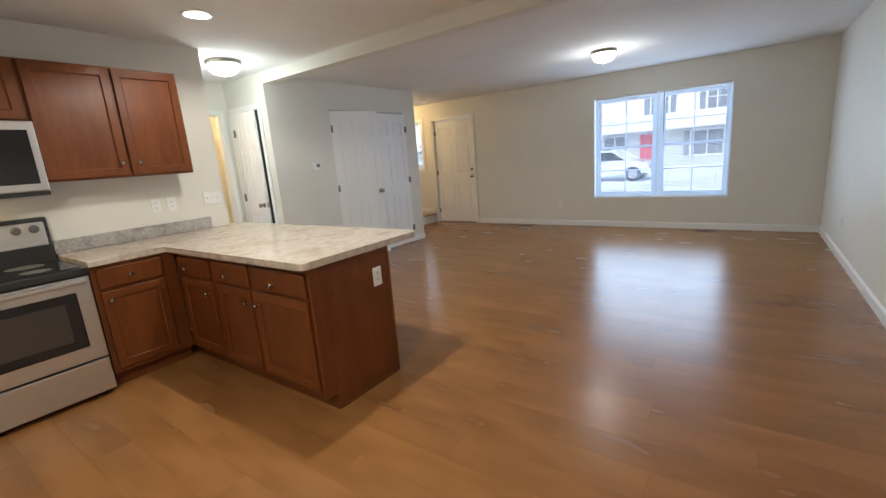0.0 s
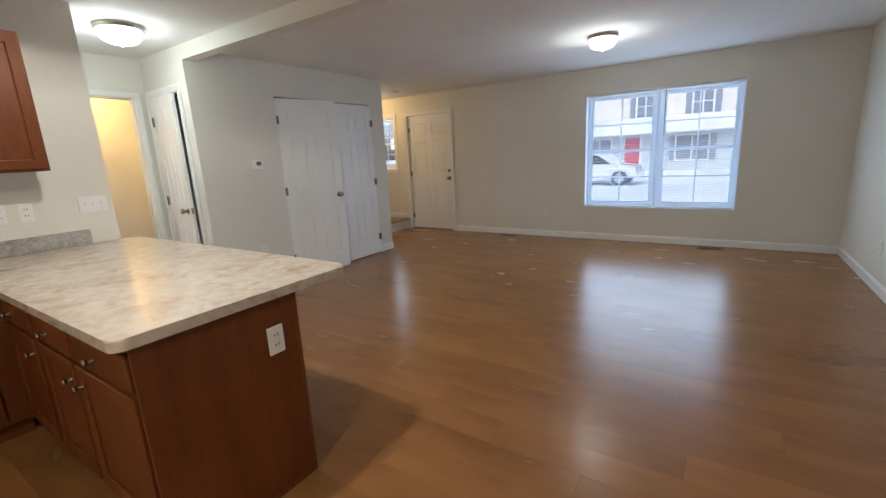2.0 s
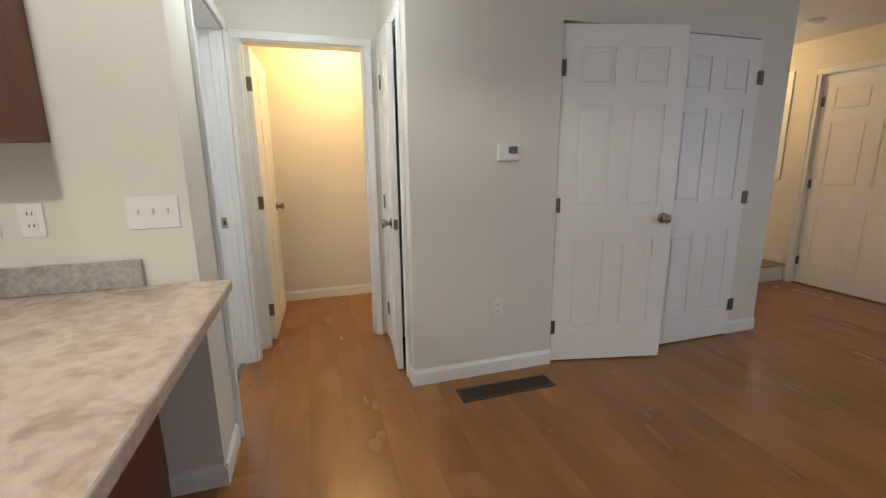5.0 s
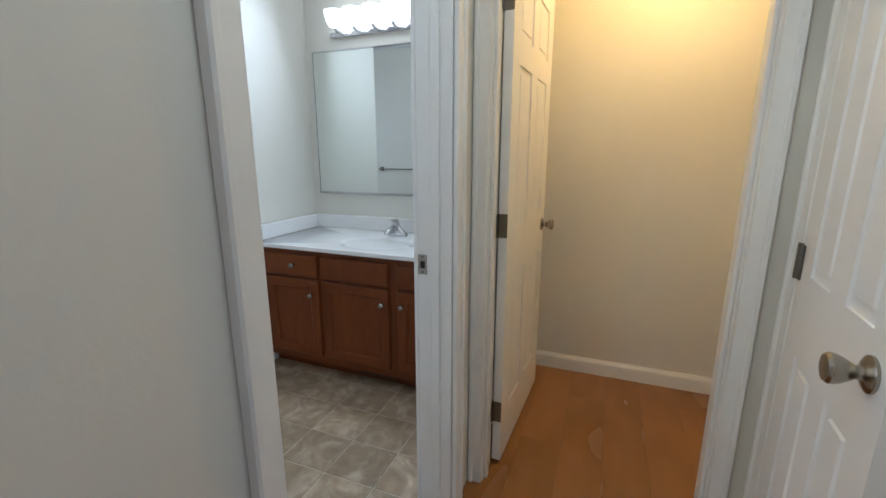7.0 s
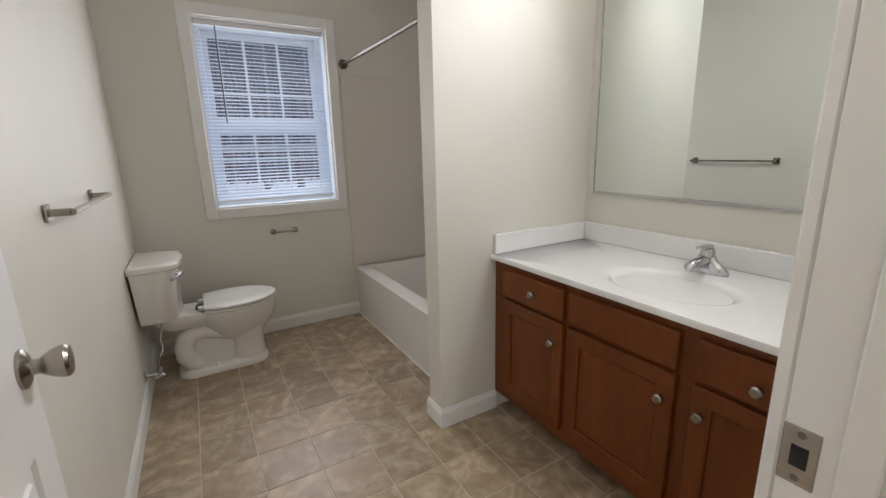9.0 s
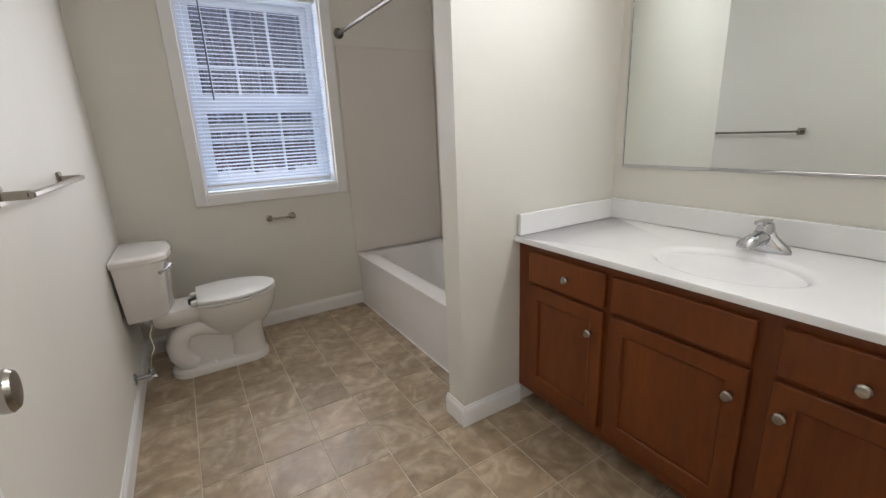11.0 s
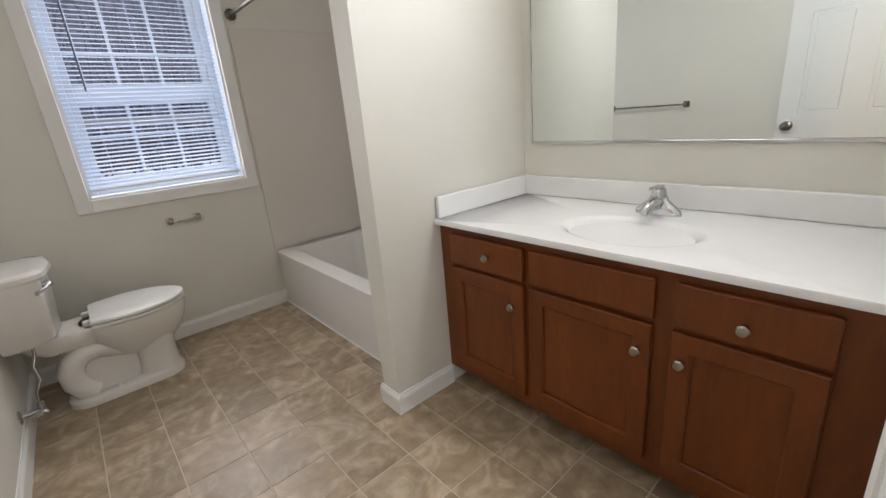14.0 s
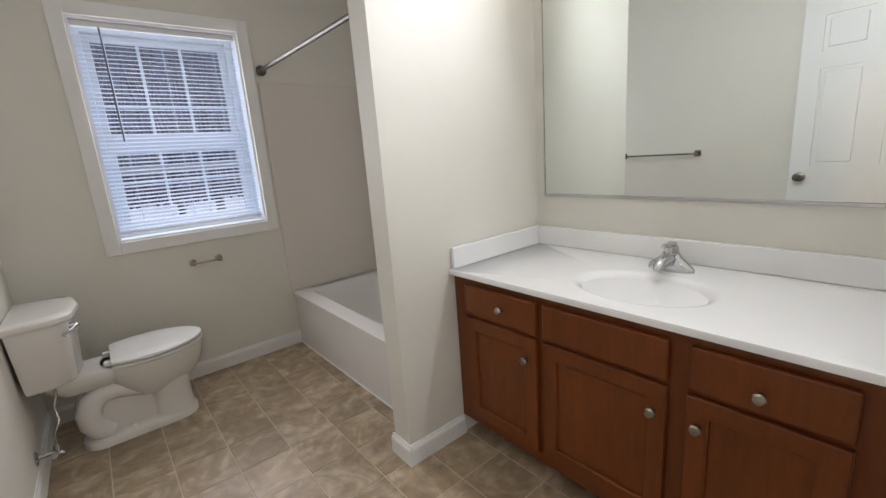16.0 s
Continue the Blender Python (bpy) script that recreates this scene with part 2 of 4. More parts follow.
def tube(points, radius, steps=8, bm=None):
    """A round bar through the points; radius may be one number or one for each point."""
    out = bm or bmesh.new()
    rad = radius if isinstance(radius, (list, tuple)) else [radius] * len(points)
    pts = [Vector(p) for p in points]
    rings = []
    side = None
    for i, p in enumerate(pts):
        way = (pts[min(i + 1, len(pts) - 1)] - pts[max(i - 1, 0)]).normalized()
        if side is None:
            side = way.cross(Vector((0, 0, 1)) if abs(way.z) < 0.9 else Vector((1, 0, 0)))
        side = (side - way * side.dot(way)).normalized()
        up = side.cross(way)
        rings.append([out.verts.new(p + (side * math.cos(2 * math.pi * k / steps) + up * math.sin(2 * math.pi * k / steps)) * rad[i]) for k in range(steps)])
    for a, b in zip(rings, rings[1:]):
        for k in range(steps):
            out.faces.new((a[k], a[(k + 1) % steps], b[(k + 1) % steps], b[k]))
    out.faces.new(rings[0][::-1])
    out.faces.new(rings[-1])
    if bm is None:
        bmesh.ops.recalc_face_normals(out, faces=out.faces)
    return out


def prism(outline, z0, z1, bev=0.0, seg=2, bm=None):
    """An upright prism over a flat outline."""
    out = bm or bmesh.new()
    low = [out.verts.new((x, y, z0)) for x, y in outline]
    top = [out.verts.new((x, y, z1)) for x, y in outline]
    n = len(low)
    out.faces.new(low[::-1])
    lid = out.faces.new(top)
    for k in range(n):
        out.faces.new((low[k], low[(k + 1) % n], top[(k + 1) % n], top[k]))
    if bev:
        bmesh.ops.bevel(out, geom=list(lid.edges), offset=bev, segments=seg, affect="EDGES", profile=0.5)
    bmesh.ops.recalc_face_normals(out, faces=out.faces)
    return out


def mesh(name, bm, mat, smooth=False):
    me = bpy.data.meshes.new(name)
    bm.to_mesh(me)
    bm.free()
    me.materials.append(mat)
    if smooth:
        me.polygons.foreach_set("use_smooth", [True] * len(me.polygons))
        me.set_sharp_from_angle(angle=radians(40))
    return me


def thing(name, m, label, category, group="", kind="", flat=False):
    """An Empty at the thing's base. flat: its parts are given in world numbers."""
    ob = new(name)
    ob.empty_display_size = 0.05
    ob.matrix_basis = m
    if flat:
        SHIFT[ob.name] = -m.translation
    return tagged(ob, label, category, group, kind)


def part(name, bm, mat, parent, label="", smooth=False):
    if parent.name in SHIFT:
        bmesh.ops.translate(bm, verts=bm.verts, vec=SHIFT[parent.name])
    ob = new(name, mesh(name, bm, mat, smooth))
    ob.parent = parent
    if parent.name in SHIFT:
        SHIFT[ob.name] = SHIFT[parent.name]
    if label:
        ob["label"] = label
    return ob


def piece(name, data, parent, m):
    ob = new(name, data)
    ob.parent = parent
    ob.matrix_basis = m
    return ob


def single(name, bm, mat, label, category, kind="", smooth=False, group=""):
    return tagged(new(name, mesh(name, bm, mat, smooth)), label, category, group, kind)


def wall(name, axis, a0, a1, b0, b1, z0, z1, holes, label, mat=None):
    """A wall that runs along axis from a0 to a1, b0 to b1 thick, with holes (a0, a1, z0, z1) through it."""
    bm = bmesh.new()

    def put(p0, p1, q0, q1):
        if p1 - p0 > 1e-4 and q1 - q0 > 1e-4:
            if axis == "x":
                box(p0, p1, b0, b1, q0, q1, bm=bm)
            else:
                box(b0, b1, p0, p1, q0, q1, bm=bm)

    at = a0
    for h0, h1, w0, w1 in sorted(holes):
        put(at, h0, z0, z1)
        put(h0, h1, z0, w0)
        put(h0, h1, w1, z1)
        at = h1
    put(at, a1, z0, z1)
    return single(name, bm, mat or WALL, label, "wall", "structure")


def baseboard(x0, y0, x1, y1, side, h=0.094, t=0.013, base=0.0):
    """A skirting from one floor point to another; side: +1 puts its thickness to the left of that way."""
    way = Vector((x1 - x0, y1 - y0, 0))
    ln_, way = way.length, way.normalized()
    prof = [(0, 0), (t, 0), (t, h * 0.76), (t * 0.75, h * 0.86), (t * 0.45, h * 0.92), (t * 0.35, h), (0, h)]
    nrm = Vector((-way.y, way.x, 0)) * side
    bm = bmesh.new()
    ends = []
    for d in (0, ln_):
        ends.append([bm.verts.new(Vector((x0, y0, base)) + way * d + nrm * a + Vector((0, 0, b))) for a, b in prof])
    n = len(prof)
    for k in range(n):
        bm.faces.new((ends[0][k], ends[0][(k + 1) % n], ends[1][(k + 1) % n], ends[1][k]))
    bm.faces.new(ends[0])
    bm.faces.new(ends[1])
    bmesh.ops.recalc_face_normals(bm, faces=bm.faces)
    return single("baseboard", bm, TRIM, "white painted wooden baseboard along the wall", "baseboard", "structure")


# ---- structure ----
NX0, NX1, NZ0, NZ1 = -1.22, 0.64, 0.47, 2.05          # front window
BX0, BX1, BZ0, BZ1 = -4.66, -3.865, 0.91, 2.06        # bathroom window
EX0, EX1, EZ0, EZ1 = -5.28, -4.74, 1.12, 2.06         # entry window
TOP = 2.41
wall("wall_north", "x", -5.75, 1.85, 8.024, 8.20, -0.1, 2.6, [(NX0, NX1, NZ0, NZ1), (-4.43, -3.49, -0.1, 2.06), (EX0, EX1, EZ0, EZ1)],
     "off-white painted front wall with window and entry door")
wall("wall_east", "y", -0.40, 8.024, 1.659, 1.85, -0.1, 2.6, [], "plain off-white painted long side wall")
wall("wall_south", "x", -5.75, 1.659, -0.40, -0.185, -0.1, 2.6, [(BX0, BX1, BZ0, BZ1)], "off-white painted rear wall with bathroom window")
wall("wall_west", "y", -0.185, 8.024, -5.75, -5.60, -0.1, 2.6, [], "plain painted outer wall")
wall("wall_kitchen", "y", -0.185, 2.87, -3.40, -3.12, -0.1, TOP, [], "off-white wall between kitchen and bathroom")
wall("wall_hall_south", "x", -4.46, -3.40, 2.75, 2.87, -0.1, TOP, [(-4.275, -3.467, -0.1, 2.05)], "white hall wall with the bathroom doorway")
wall("wall_bath_north", "x", -5.60, -4.46, 2.75, 2.87, -0.1, TOP, [], "plain wall beside the bathroom vanity")
wall("wall_bath_west", "y", -0.185, 2.75, -5.60, -5.475, -0.1, TOP, [], "cream bathroom wall behind the vanity and tub")
wall("wall_hall_end", "y", 2.87, 3.79, -4.58, -4.46, -0.1, TOP, [(2.912, 3.70, -0.1, 2.05)], "white hall end wall with an open doorway")
wall("wall_linen", "x", -4.58, -3.633, 3.79, 3.91, -0.1, 2.6, [(-4.36, -3.785, -0.1, 2.045)], "white hall wall with a narrow closet doorway")
wall("wall_closet_front", "y", 3.91, 6.335, -3.753, -3.633, -0.1, 2.6, [(4.685, 6.165, -0.1, 2.045)], "pale grey closet wall facing the living room")
wall("wall_entry_south", "x", -5.60, -3.633, 6.335, 6.455, -0.1, 2.6, [], "painted wall beside the entry landing")
wall("wall_store_north", "x", -5.60, -4.58, 4.60, 4.72, -0.1, 2.6, [], "plain store room wall")
wall("wall_store_east", "y", 3.79, 4.72, -4.58, -4.50, -0.1, 2.6, [], "plain store room wall")
wall("wall_store_west", "y", 2.87, 4.60, -5.60, -5.525, -0.1, TOP, [], "plain cream store room wall lit warm")
wall("partition_tub", "x", -5.475, -4.60, 1.30, 1.412, 0.0, TOP, [], "white painted stub wall between tub and vanity")
single("ceiling_living", box(-5.60, 1.659, 3.90, 8.024, 2.39, 2.60), CEIL, "white lightly textured living room ceiling", "ceiling", "structure")
single("ceiling_kitchen", box(-5.60, 1.659, -0.185, 3.79, TOP, 2.60), CEIL, "white painted kitchen and hall ceiling", "ceiling", "structure")
single("ceiling_store", box(-5.60, -4.58, 3.79, 4.60, 2.36, 2.60), CEIL, "white store room ceiling", "ceiling", "structure")
single("beam", box(-3.633, 1.659, 3.79, 3.90, 2.285, 2.60), WALL, "white boxed beam between kitchen and living room ceilings", "beam", "structure")
# unseen cover added on top to keep sky light out of the rooms
single("cover_slab", box(-5.85, 1.95, -0.5, 8.3, 2.60, 2.75), CEIL, "plain unseen slab added over the ceilings", "roof", "structure")

# baseboards
baseboard(-3.45, 8.024, 1.659, 8.024, -1)
baseboard(1.659, 8.011, 1.659, -0.185, -1)
baseboard(-3.633, 3.79, -3.633, 4.685, -1)
baseboard(-3.633, 6.165, -3.633, 6.455, -1)
baseboard(-3.633, 6.455, -4.50, 6.455, -1)
baseboard(-3.735, 3.79, -3.62, 3.79, -1)
baseboard(-3.12, 2.66, -3.12, 2.883, -1)
baseboard(-3.105, 2.87, -3.405, 2.87, -1)
baseboard(-5.525, 2.87, -5.525, 4.60, -1)
baseboard(-5.60, 8.024, -4.52, 8.024, -1, base=0.185)
baseboard(-3.40, 2.75, -3.40, -0.185, -1)
baseboard(-3.413, -0.185, -4.765, -0.185, -1)
baseboard(-4.60, 1.2865, -4.60, 1.4255, -1, t=0.014)
baseboard(-4.60, 1.412, -4.90, 1.412, -1)
baseboard(-4.60, 1.30, -4.76, 1.30, 1)


def casing(name, axis, a0, a1, b, out, top, w=0.06, t=0.016):
    """Door trim round an opening a0..a1 on the wall face b; out: the way it stands proud."""
    ob = thing(name, Matrix.Translation((a0, b, 0) if axis == "x" else (b, a0, 0)), "white painted wooden door trim round the opening", "door trim", kind="structure", flat=True)
    lo, hi = (b, b + out * t) if out > 0 else (b + out * t, b)
    lo2, hi2 = (b, b + out * t * 1.5) if out > 0 else (b + out * t * 1.5, b)

    def put(nm, p0, p1, z0, z1, q0, q1):
        part(nm, box(p0, p1, lo, hi, z0, z1, 0.003) if axis == "x" else box(lo, hi, p0, p1, z0, z1, 0.003), TRIM, ob)
        part("bead", box(q0, q1, lo2, hi2, z0, z1, 0.004) if axis == "x" else box(lo2, hi2, q0, q1, z0, z1, 0.004), TRIM, ob)

    put("side_trim", a0 - w, a0 - 0.005, 0, top + 0.005, a0 - w - 0.002, a0 - w + 0.016)
    put("side_trim", a1 + 0.005, a1 + w, 0, top + 0.005, a1 + w - 0.016, a1 + w + 0.002)
    part("head_trim", box(a0 - w, a1 + w, lo, hi, top + 0.005, top + w, 0.003) if axis == "x" else box(lo, hi, a0 - w, a1 + w, top + 0.005, top + w, 0.003), TRIM, ob)
    return ob


def jamb(name, axis, a0, a1, b0, b1, top, stop):
    """The lining of a doorway, with its stop at depth stop."""
    ob = thing(name, Matrix.Translation((a0, b0, 0) if axis == "x" else (b0, a0, 0)), "white painted door frame lining the opening", "door frame", kind="structure", flat=True)
    for nm, p0, p1, z0, z1, q0, q1 in (("side_jamb", a0, a0 + 0.018, 0, top, a0 + 0.018, a0 + 0.029), ("side_jamb", a1 - 0.018, a1, 0, top, a1 - 0.029, a1 - 0.018)):
        part(nm, box(p0, p1, b0, b1, z0, z1, 0.001) if axis == "x" else box(b0, b1, p0, p1, z0, z1, 0.001), TRIM, ob)
        part("stop", box(q0, q1, stop, stop + 0.03, z0, z1 - 0.018, 0.002) if axis == "x" else box(stop, stop + 0.03, q0, q1, z0, z1 - 0.018, 0.002), TRIM, ob)
    part("head_jamb", box(a0 + 0.018, a1 - 0.018, b0, b1, top - 0.018, top, 0.001) if axis == "x" else box(b0, b1, a0 + 0.018, a1 - 0.018, top - 0.018, top, 0.001), TRIM, ob)
    return ob


def knob_profile(out):
    return [(0.032, 0), (0.032, out * 0.005), (0.026, out * 0.009), (0.013, out * 0.013), (0.012, out * 0.021), (0.017, out * 0.029),
            (0.023, out * 0.039), (0.0265, out * 0.049), (0.0270, out * 0.056), (0.023, out * 0.061), (0.0, out * 0.063)]


def panel_door(name, m, w, h, label, knobs=(1, -1), flip=False, deadbolt=False, hinges=True, hinge_side=-1, kind=""):
    """A six-panel door leaf: hinged at x = 0, its faces at y = 0 and 0.035."""
    ob = thing(name, m, label, "door", kind=kind)
    t, st = 0.035, 0.105 if w > 0.6 else 0.085
    zs = [0.0, 0.22, 0.80, 1.00, 1.60, 1.70, h - 0.12, h]
    bm = box(0.001, w - 0.001, 0.007, t - 0.007, 0.013, h - 0.001)
    for x0, x1 in ((0, st), (w / 2 - st / 2, w / 2 + st / 2), (w - st, w)):
        box(x0, x1, 0, t, 0.012, h, bm=bm)
    for z0, z1 in ((0.012, zs[1]), (zs[2], zs[3]), (zs[4], zs[5]), (zs[6], h)):
        for x0, x1 in ((st, w / 2 - st / 2), (w / 2 + st / 2, w - st)):
            box(x0, x1, 0, t, z0, z1, bm=bm)
    part("leaf", bm, DOORW, ob)
    for z0, z1 in ((zs[1], zs[2]), (zs[3], zs[4]), (zs[5], zs[6])):
        for x0, x1 in ((st, w / 2 - st / 2), (w / 2 + st / 2, w - st)):
            part("panel", box(x0 + 0.018, x1 - 0.018, 0.0022, t - 0.0022, z0 + 0.018, z1 - 0.018, 0.010), DOORW, ob)
    for s_ in knobs:
        kx = w - 0.06
        part("knob", lathe(knob_profile(1 if s_ > 0 else -1), 24, "y", (kx, t if s_ > 0 else 0, 0.93)), NICKEL, ob, "round brushed nickel knob", True)
    if knobs:
        part("latch_plate", box(w - 0.001, w + 0.002, 0.005, t - 0.005, 0.90, 0.96, 0.0008), NICKEL, ob)
    if deadbolt:
        for s_ in knobs:
            part("deadbolt", lathe([(0.028, 0), (0.028, s_ * 0.012), (0.02, s_ * 0.02), (0, s_ * 0.021)], 20, "y", (w - 0.06, t if s_ > 0 else 0, 1.06)), NICKEL, ob, "round nickel deadbolt", True)
    if hinges:
        y = -0.004 if hinge_side < 0 else t + 0.004
        for z in (0.24, 1.02, 1.80):
            bm = tube([(-0.004, y, z - 0.045), (-0.004, y, z + 0.045)], 0.007, 10)
            box(-0.003, 0.0015, 0.0, t, z - 0.045, z + 0.045, 0.001, bm=bm)
            box(-0.026, 0.024, y - 0.002, y + 0.003, z - 0.044, z + 0.044, 0.001, bm=bm)
            part("hinge", bm, HINGE, ob, "dull metal hinge")
    return ob


# doorways
bath_frame = jamb("door_frame_bath", "x", -4.275, -3.467, 2.752, 2.868, 2.05, 2.80)
for z in (0.24, 1.02, 1.80):
    part("hinge_plate", box(-3.4865, -3.4852, 2.756, 2.790, z - 0.045, z + 0.045, 0.0005), HINGE, bath_frame, "dull metal hinge plate")
casing("door_trim_bath", "x", -4.257, -3.485, 2.87, 1, 2.035, w=0.06)
casing("door_trim_bath_inside", "x", -4.257, -3.485, 2.75, -1, 2.035, w=0.06)
jamb("door_frame_store", "y", 2.912, 3.70, -4.578, -4.462, 2.05, -4.51)
casing("door_trim_store", "y", 2.930, 3.682, -4.46, 1, 2.035, w=0.055)
jamb("door_frame_linen", "x", -4.36, -3.785, 3.792, 3.908, 2.045, 3.85)
casing("door_trim_linen", "x", -4.342, -3.803, 3.79, -1, 2.03, w=0.065)
jamb("door_frame_entry", "x", -4.43, -3.49, 8.03, 8.19, 2.06, 8.10)
casing("door_trim_entry", "x", -4.412, -3.508, 8.024, -1, 2.045, w=0.055)
panel_door("bathroom_door", pose(-3.525, 2.742, 0, 0, 0, -86.5), 0.755, 2.03, "open white six-panel door against the bathroom wall", knobs=(-1,), hinge_side=1)
panel_door("store_door", pose(-4.586, 2.968, 0, 0, 0, 177.5), 0.72, 2.03, "white six-panel door standing open into the store room", knobs=(-1,), hinge_side=1)
panel_door("linen_closet_door", pose(-4.338, 3.774, 0, 0, 0, -5), 0.505, 2.02, "narrow white six-panel closet door left ajar", knobs=(-1,))
panel_door("front_door", pose(-4.41, 8.055, 0, 0, 0, 0), 0.90, 2.035, "closed white six-panel front door with nickel hardware", knobs=(-1,), deadbolt=True)
panel_door("closet_door", pose(-3.642, 4.693, 0, 0, 0, 77), 0.735, 2.03, "white six-panel closet door standing slightly open", knobs=(-1,))
panel_door("closet_door", Matrix.Translation((-3.642, 6.158, 0)) @ pose(0, 0, 0, 0, 0, -90), 0.725, 2.03, "closed white six-panel closet door beside an open one", knobs=(), hinge_side=1)
strike = thing("strike", pose(-4.257, 2.768, 0.93), "small metal strike plate on the bathroom door frame", "strike plate", flat=True)
for zz in (0.910, 0.960):
    part("screw", lathe([(0.004, -4.2554), (0.0035, -4.2548), (0, -4.2547)], 10, "x", (0, 2.768, zz)), HINGE, strike)
# flat dark patch: the shade inside the hole put into colour
part("latch_hole_shade", box(-4.2556, -4.2548, 2.761, 2.776, 0.923, 0.947), DARK, strike)
part("strike_plate", box(-4.2585, -4.2555, 2.752, 2.784, 0.902, 0.968, 0.001), NICKEL, strike)


single("entry_threshold", box(-4.412, -3.508, 8.03, 8.19, -0.004, 0.013, 0.004), VENT, "dark metal threshold under the front door", "threshold", "structure")

# ---- windows ----
def sash_window(name, x0, x1, z0, z1, y, deep, units, grid, label, low_top=None, up_foot=None):
    """A vinyl window in the wall; y: the room's wall face, deep: +1 or -1, the way to the outside."""
    ob = thing(name, Matrix.Translation((x0, y, z0)), label, "window", kind="structure", flat=True)

    def bx(a0, a1, d0, d1, c0, c1, bev=0.003):
        p, q = y + deep * d0, y + deep * d1
        return box(a0, a1, min(p, q), max(p, q), c0, c1, bev)

    part("jamb_lining", bx(x0, x0 + 0.012, 0.001, 0.10, z0 + 0.012, z1 - 0.012, 0), VINYL, ob)
    part("jamb_lining", bx(x1 - 0.012, x1, 0.001, 0.10, z0 + 0.012, z1 - 0.012, 0), VINYL, ob)
    part("head_lining", bx(x0, x1, 0.001, 0.10, z1 - 0.012, z1, 0), VINYL, ob)
    part("sill", bx(x0, x1, -0.004, 0.10, z0, z0 + 0.012, 0.002), VINYL, ob)
    w = (x1 - x0) / units
    for u in range(units):
        a0, a1 = x0 + u * w, x0 + (u + 1) * w
        f = 0.05
        for nm, p0, p1, c0, c1 in (("frame_side", a0 + 0.001, a0 + f, z0 + 0.012, z1 - 0.012), ("frame_side", a1 - f, a1 - 0.001, z0 + 0.012, z1 - 0.012),
                                   ("frame_head", a0 + f, a1 - f, z1 - f, z1 - 0.012), ("frame_foot", a0 + f, a1 - f, z0 + 0.012, z0 + f)):
            part(nm, bx(p0, p1, 0.10, 0.165, c0, c1), VINYL, ob)
        mid = (z0 + z1) / 2
        for k, (c0, c1, d) in enumerate(((z0 + f, low_top or mid + 0.02, 0.108), (up_foot or mid - 0.02, z1 - f, 0.135))):
            top_rail = 0.10 if low_top and k == 0 else 0.038
            s_ = 0.035
            bm = bx(a0 + f, a0 + f + s_, d, d + 0.025, c0, c1)
            for q0, q1, e0, e1 in ((a1 - f - s_, a1 - f, c0, c1), (a0 + f + s_, a1 - f - s_, c0, c0 + 0.038), (a0 + f + s_, a1 - f - s_, c1 - top_rail, c1)):
                p, q = y + deep * d, y + deep * (d + 0.025)
                box(q0, q1, min(p, q), max(p, q), e0, e1, 0.002, bm=bm)
            sash = part("sash", bm, VINYL, ob)
            g0, g1 = a0 + f + s_, a1 - f - s_
            pane = part("pane", bx(g0 - 0.004, g1 + 0.004, d + 0.010, d + 0.014, c0 + 0.034, c1 - 0.034, 0), GLASS, sash)
            pane.visible_shadow = False
            for i in range(1, grid[0]):
                gx = g0 + (g1 - g0) * i / grid[0]
                part("muntin", bx(gx - 0.008, gx + 0.008, d + 0.004, d + 0.009, c0 + 0.038, c1 - 0.038, 0), VINYL, sash)
            for i in range(1, grid[1]):
                gz = c0 + 0.038 + (c1 - c0 - 0.076) * i / grid[1]
                part("muntin", bx(g0, g1, d + 0.0045, d + 0.0085, gz - 0.008, gz + 0.008, 0), VINYL, sash)
    return ob


def mini_blind(name, x0, x1, z0, z1, y, tilt, label, wand_x=None, face=-1):
    """A lowered slatted blind hung from a head rail."""
    ob = thing(name, Matrix.Translation((x0, y, z0)), label, "blind", flat=True)
    part("head_rail", box(x0, x1, y - 0.014, y + 0.014, z1 - 0.028, z1, 0.002), WHITEP, ob)
    part("bottom_rail", box(x0, x1, y - 0.012, y + 0.012, z0, z0 + 0.014, 0.003), WHITEP, ob)
    n = int((z1 - z0 - 0.05) / 0.0215)
    bm = bmesh.new()
    rows = []
    for k in range(4):
        a = (k / 3 - 0.5) * 0.025
        rows.append([bm.verts.new((x, a, 0.0018 * (1 - (2 * k / 3 - 1) ** 2))) for x in (x0 + 0.003 - x0, x1 - 0.003 - x0)])
    low = [[bm.verts.new((v.co.x, v.co.y, v.co.z - 0.0006)) for v in r] for r in rows]
    for a, b in zip(rows, rows[1:]):
        bm.faces.new((a[0], a[1], b[1], b[0]))
    for a, b in zip(low, low[1:]):
        bm.faces.new((a[0], b[0], b[1], a[1]))
    bm.faces.new((rows[0][0], low[0][0], low[0][1], rows[0][1]))
    bm.faces.new((rows[3][0], rows[3][1], low[3][1], low[3][0]))
    data = mesh("slat", bm, BLIND)
    for k in range(n):
        piece("slat", data, ob, pose(0, 0, 0.022 + k * 0.0215, tilt + random.uniform(-2, 2), 0, 0))
    for fx in (0.16, 0.5, 0.84):
        x = x0 + (x1 - x0) * fx
        bm = tube([(x, y - 0.013, z0 + 0.01), (x, y - 0.013, z1 - 0.02)], 0.0009, 5)
        tube([(x, y + 0.013, z0 + 0.01), (x, y + 0.013, z1 - 0.02)], 0.0009, 5, bm)
        part("ladder_cord", bm, BLIND, ob)
    if wand_x is not None:
        part("wand", tube([(wand_x, y + face * 0.022, z1 - 0.03), (wand_x, y + face * 0.026, z1 - 0.60)], 0.004, 8), GREYP, ob, "thin tilt wand")
    return ob


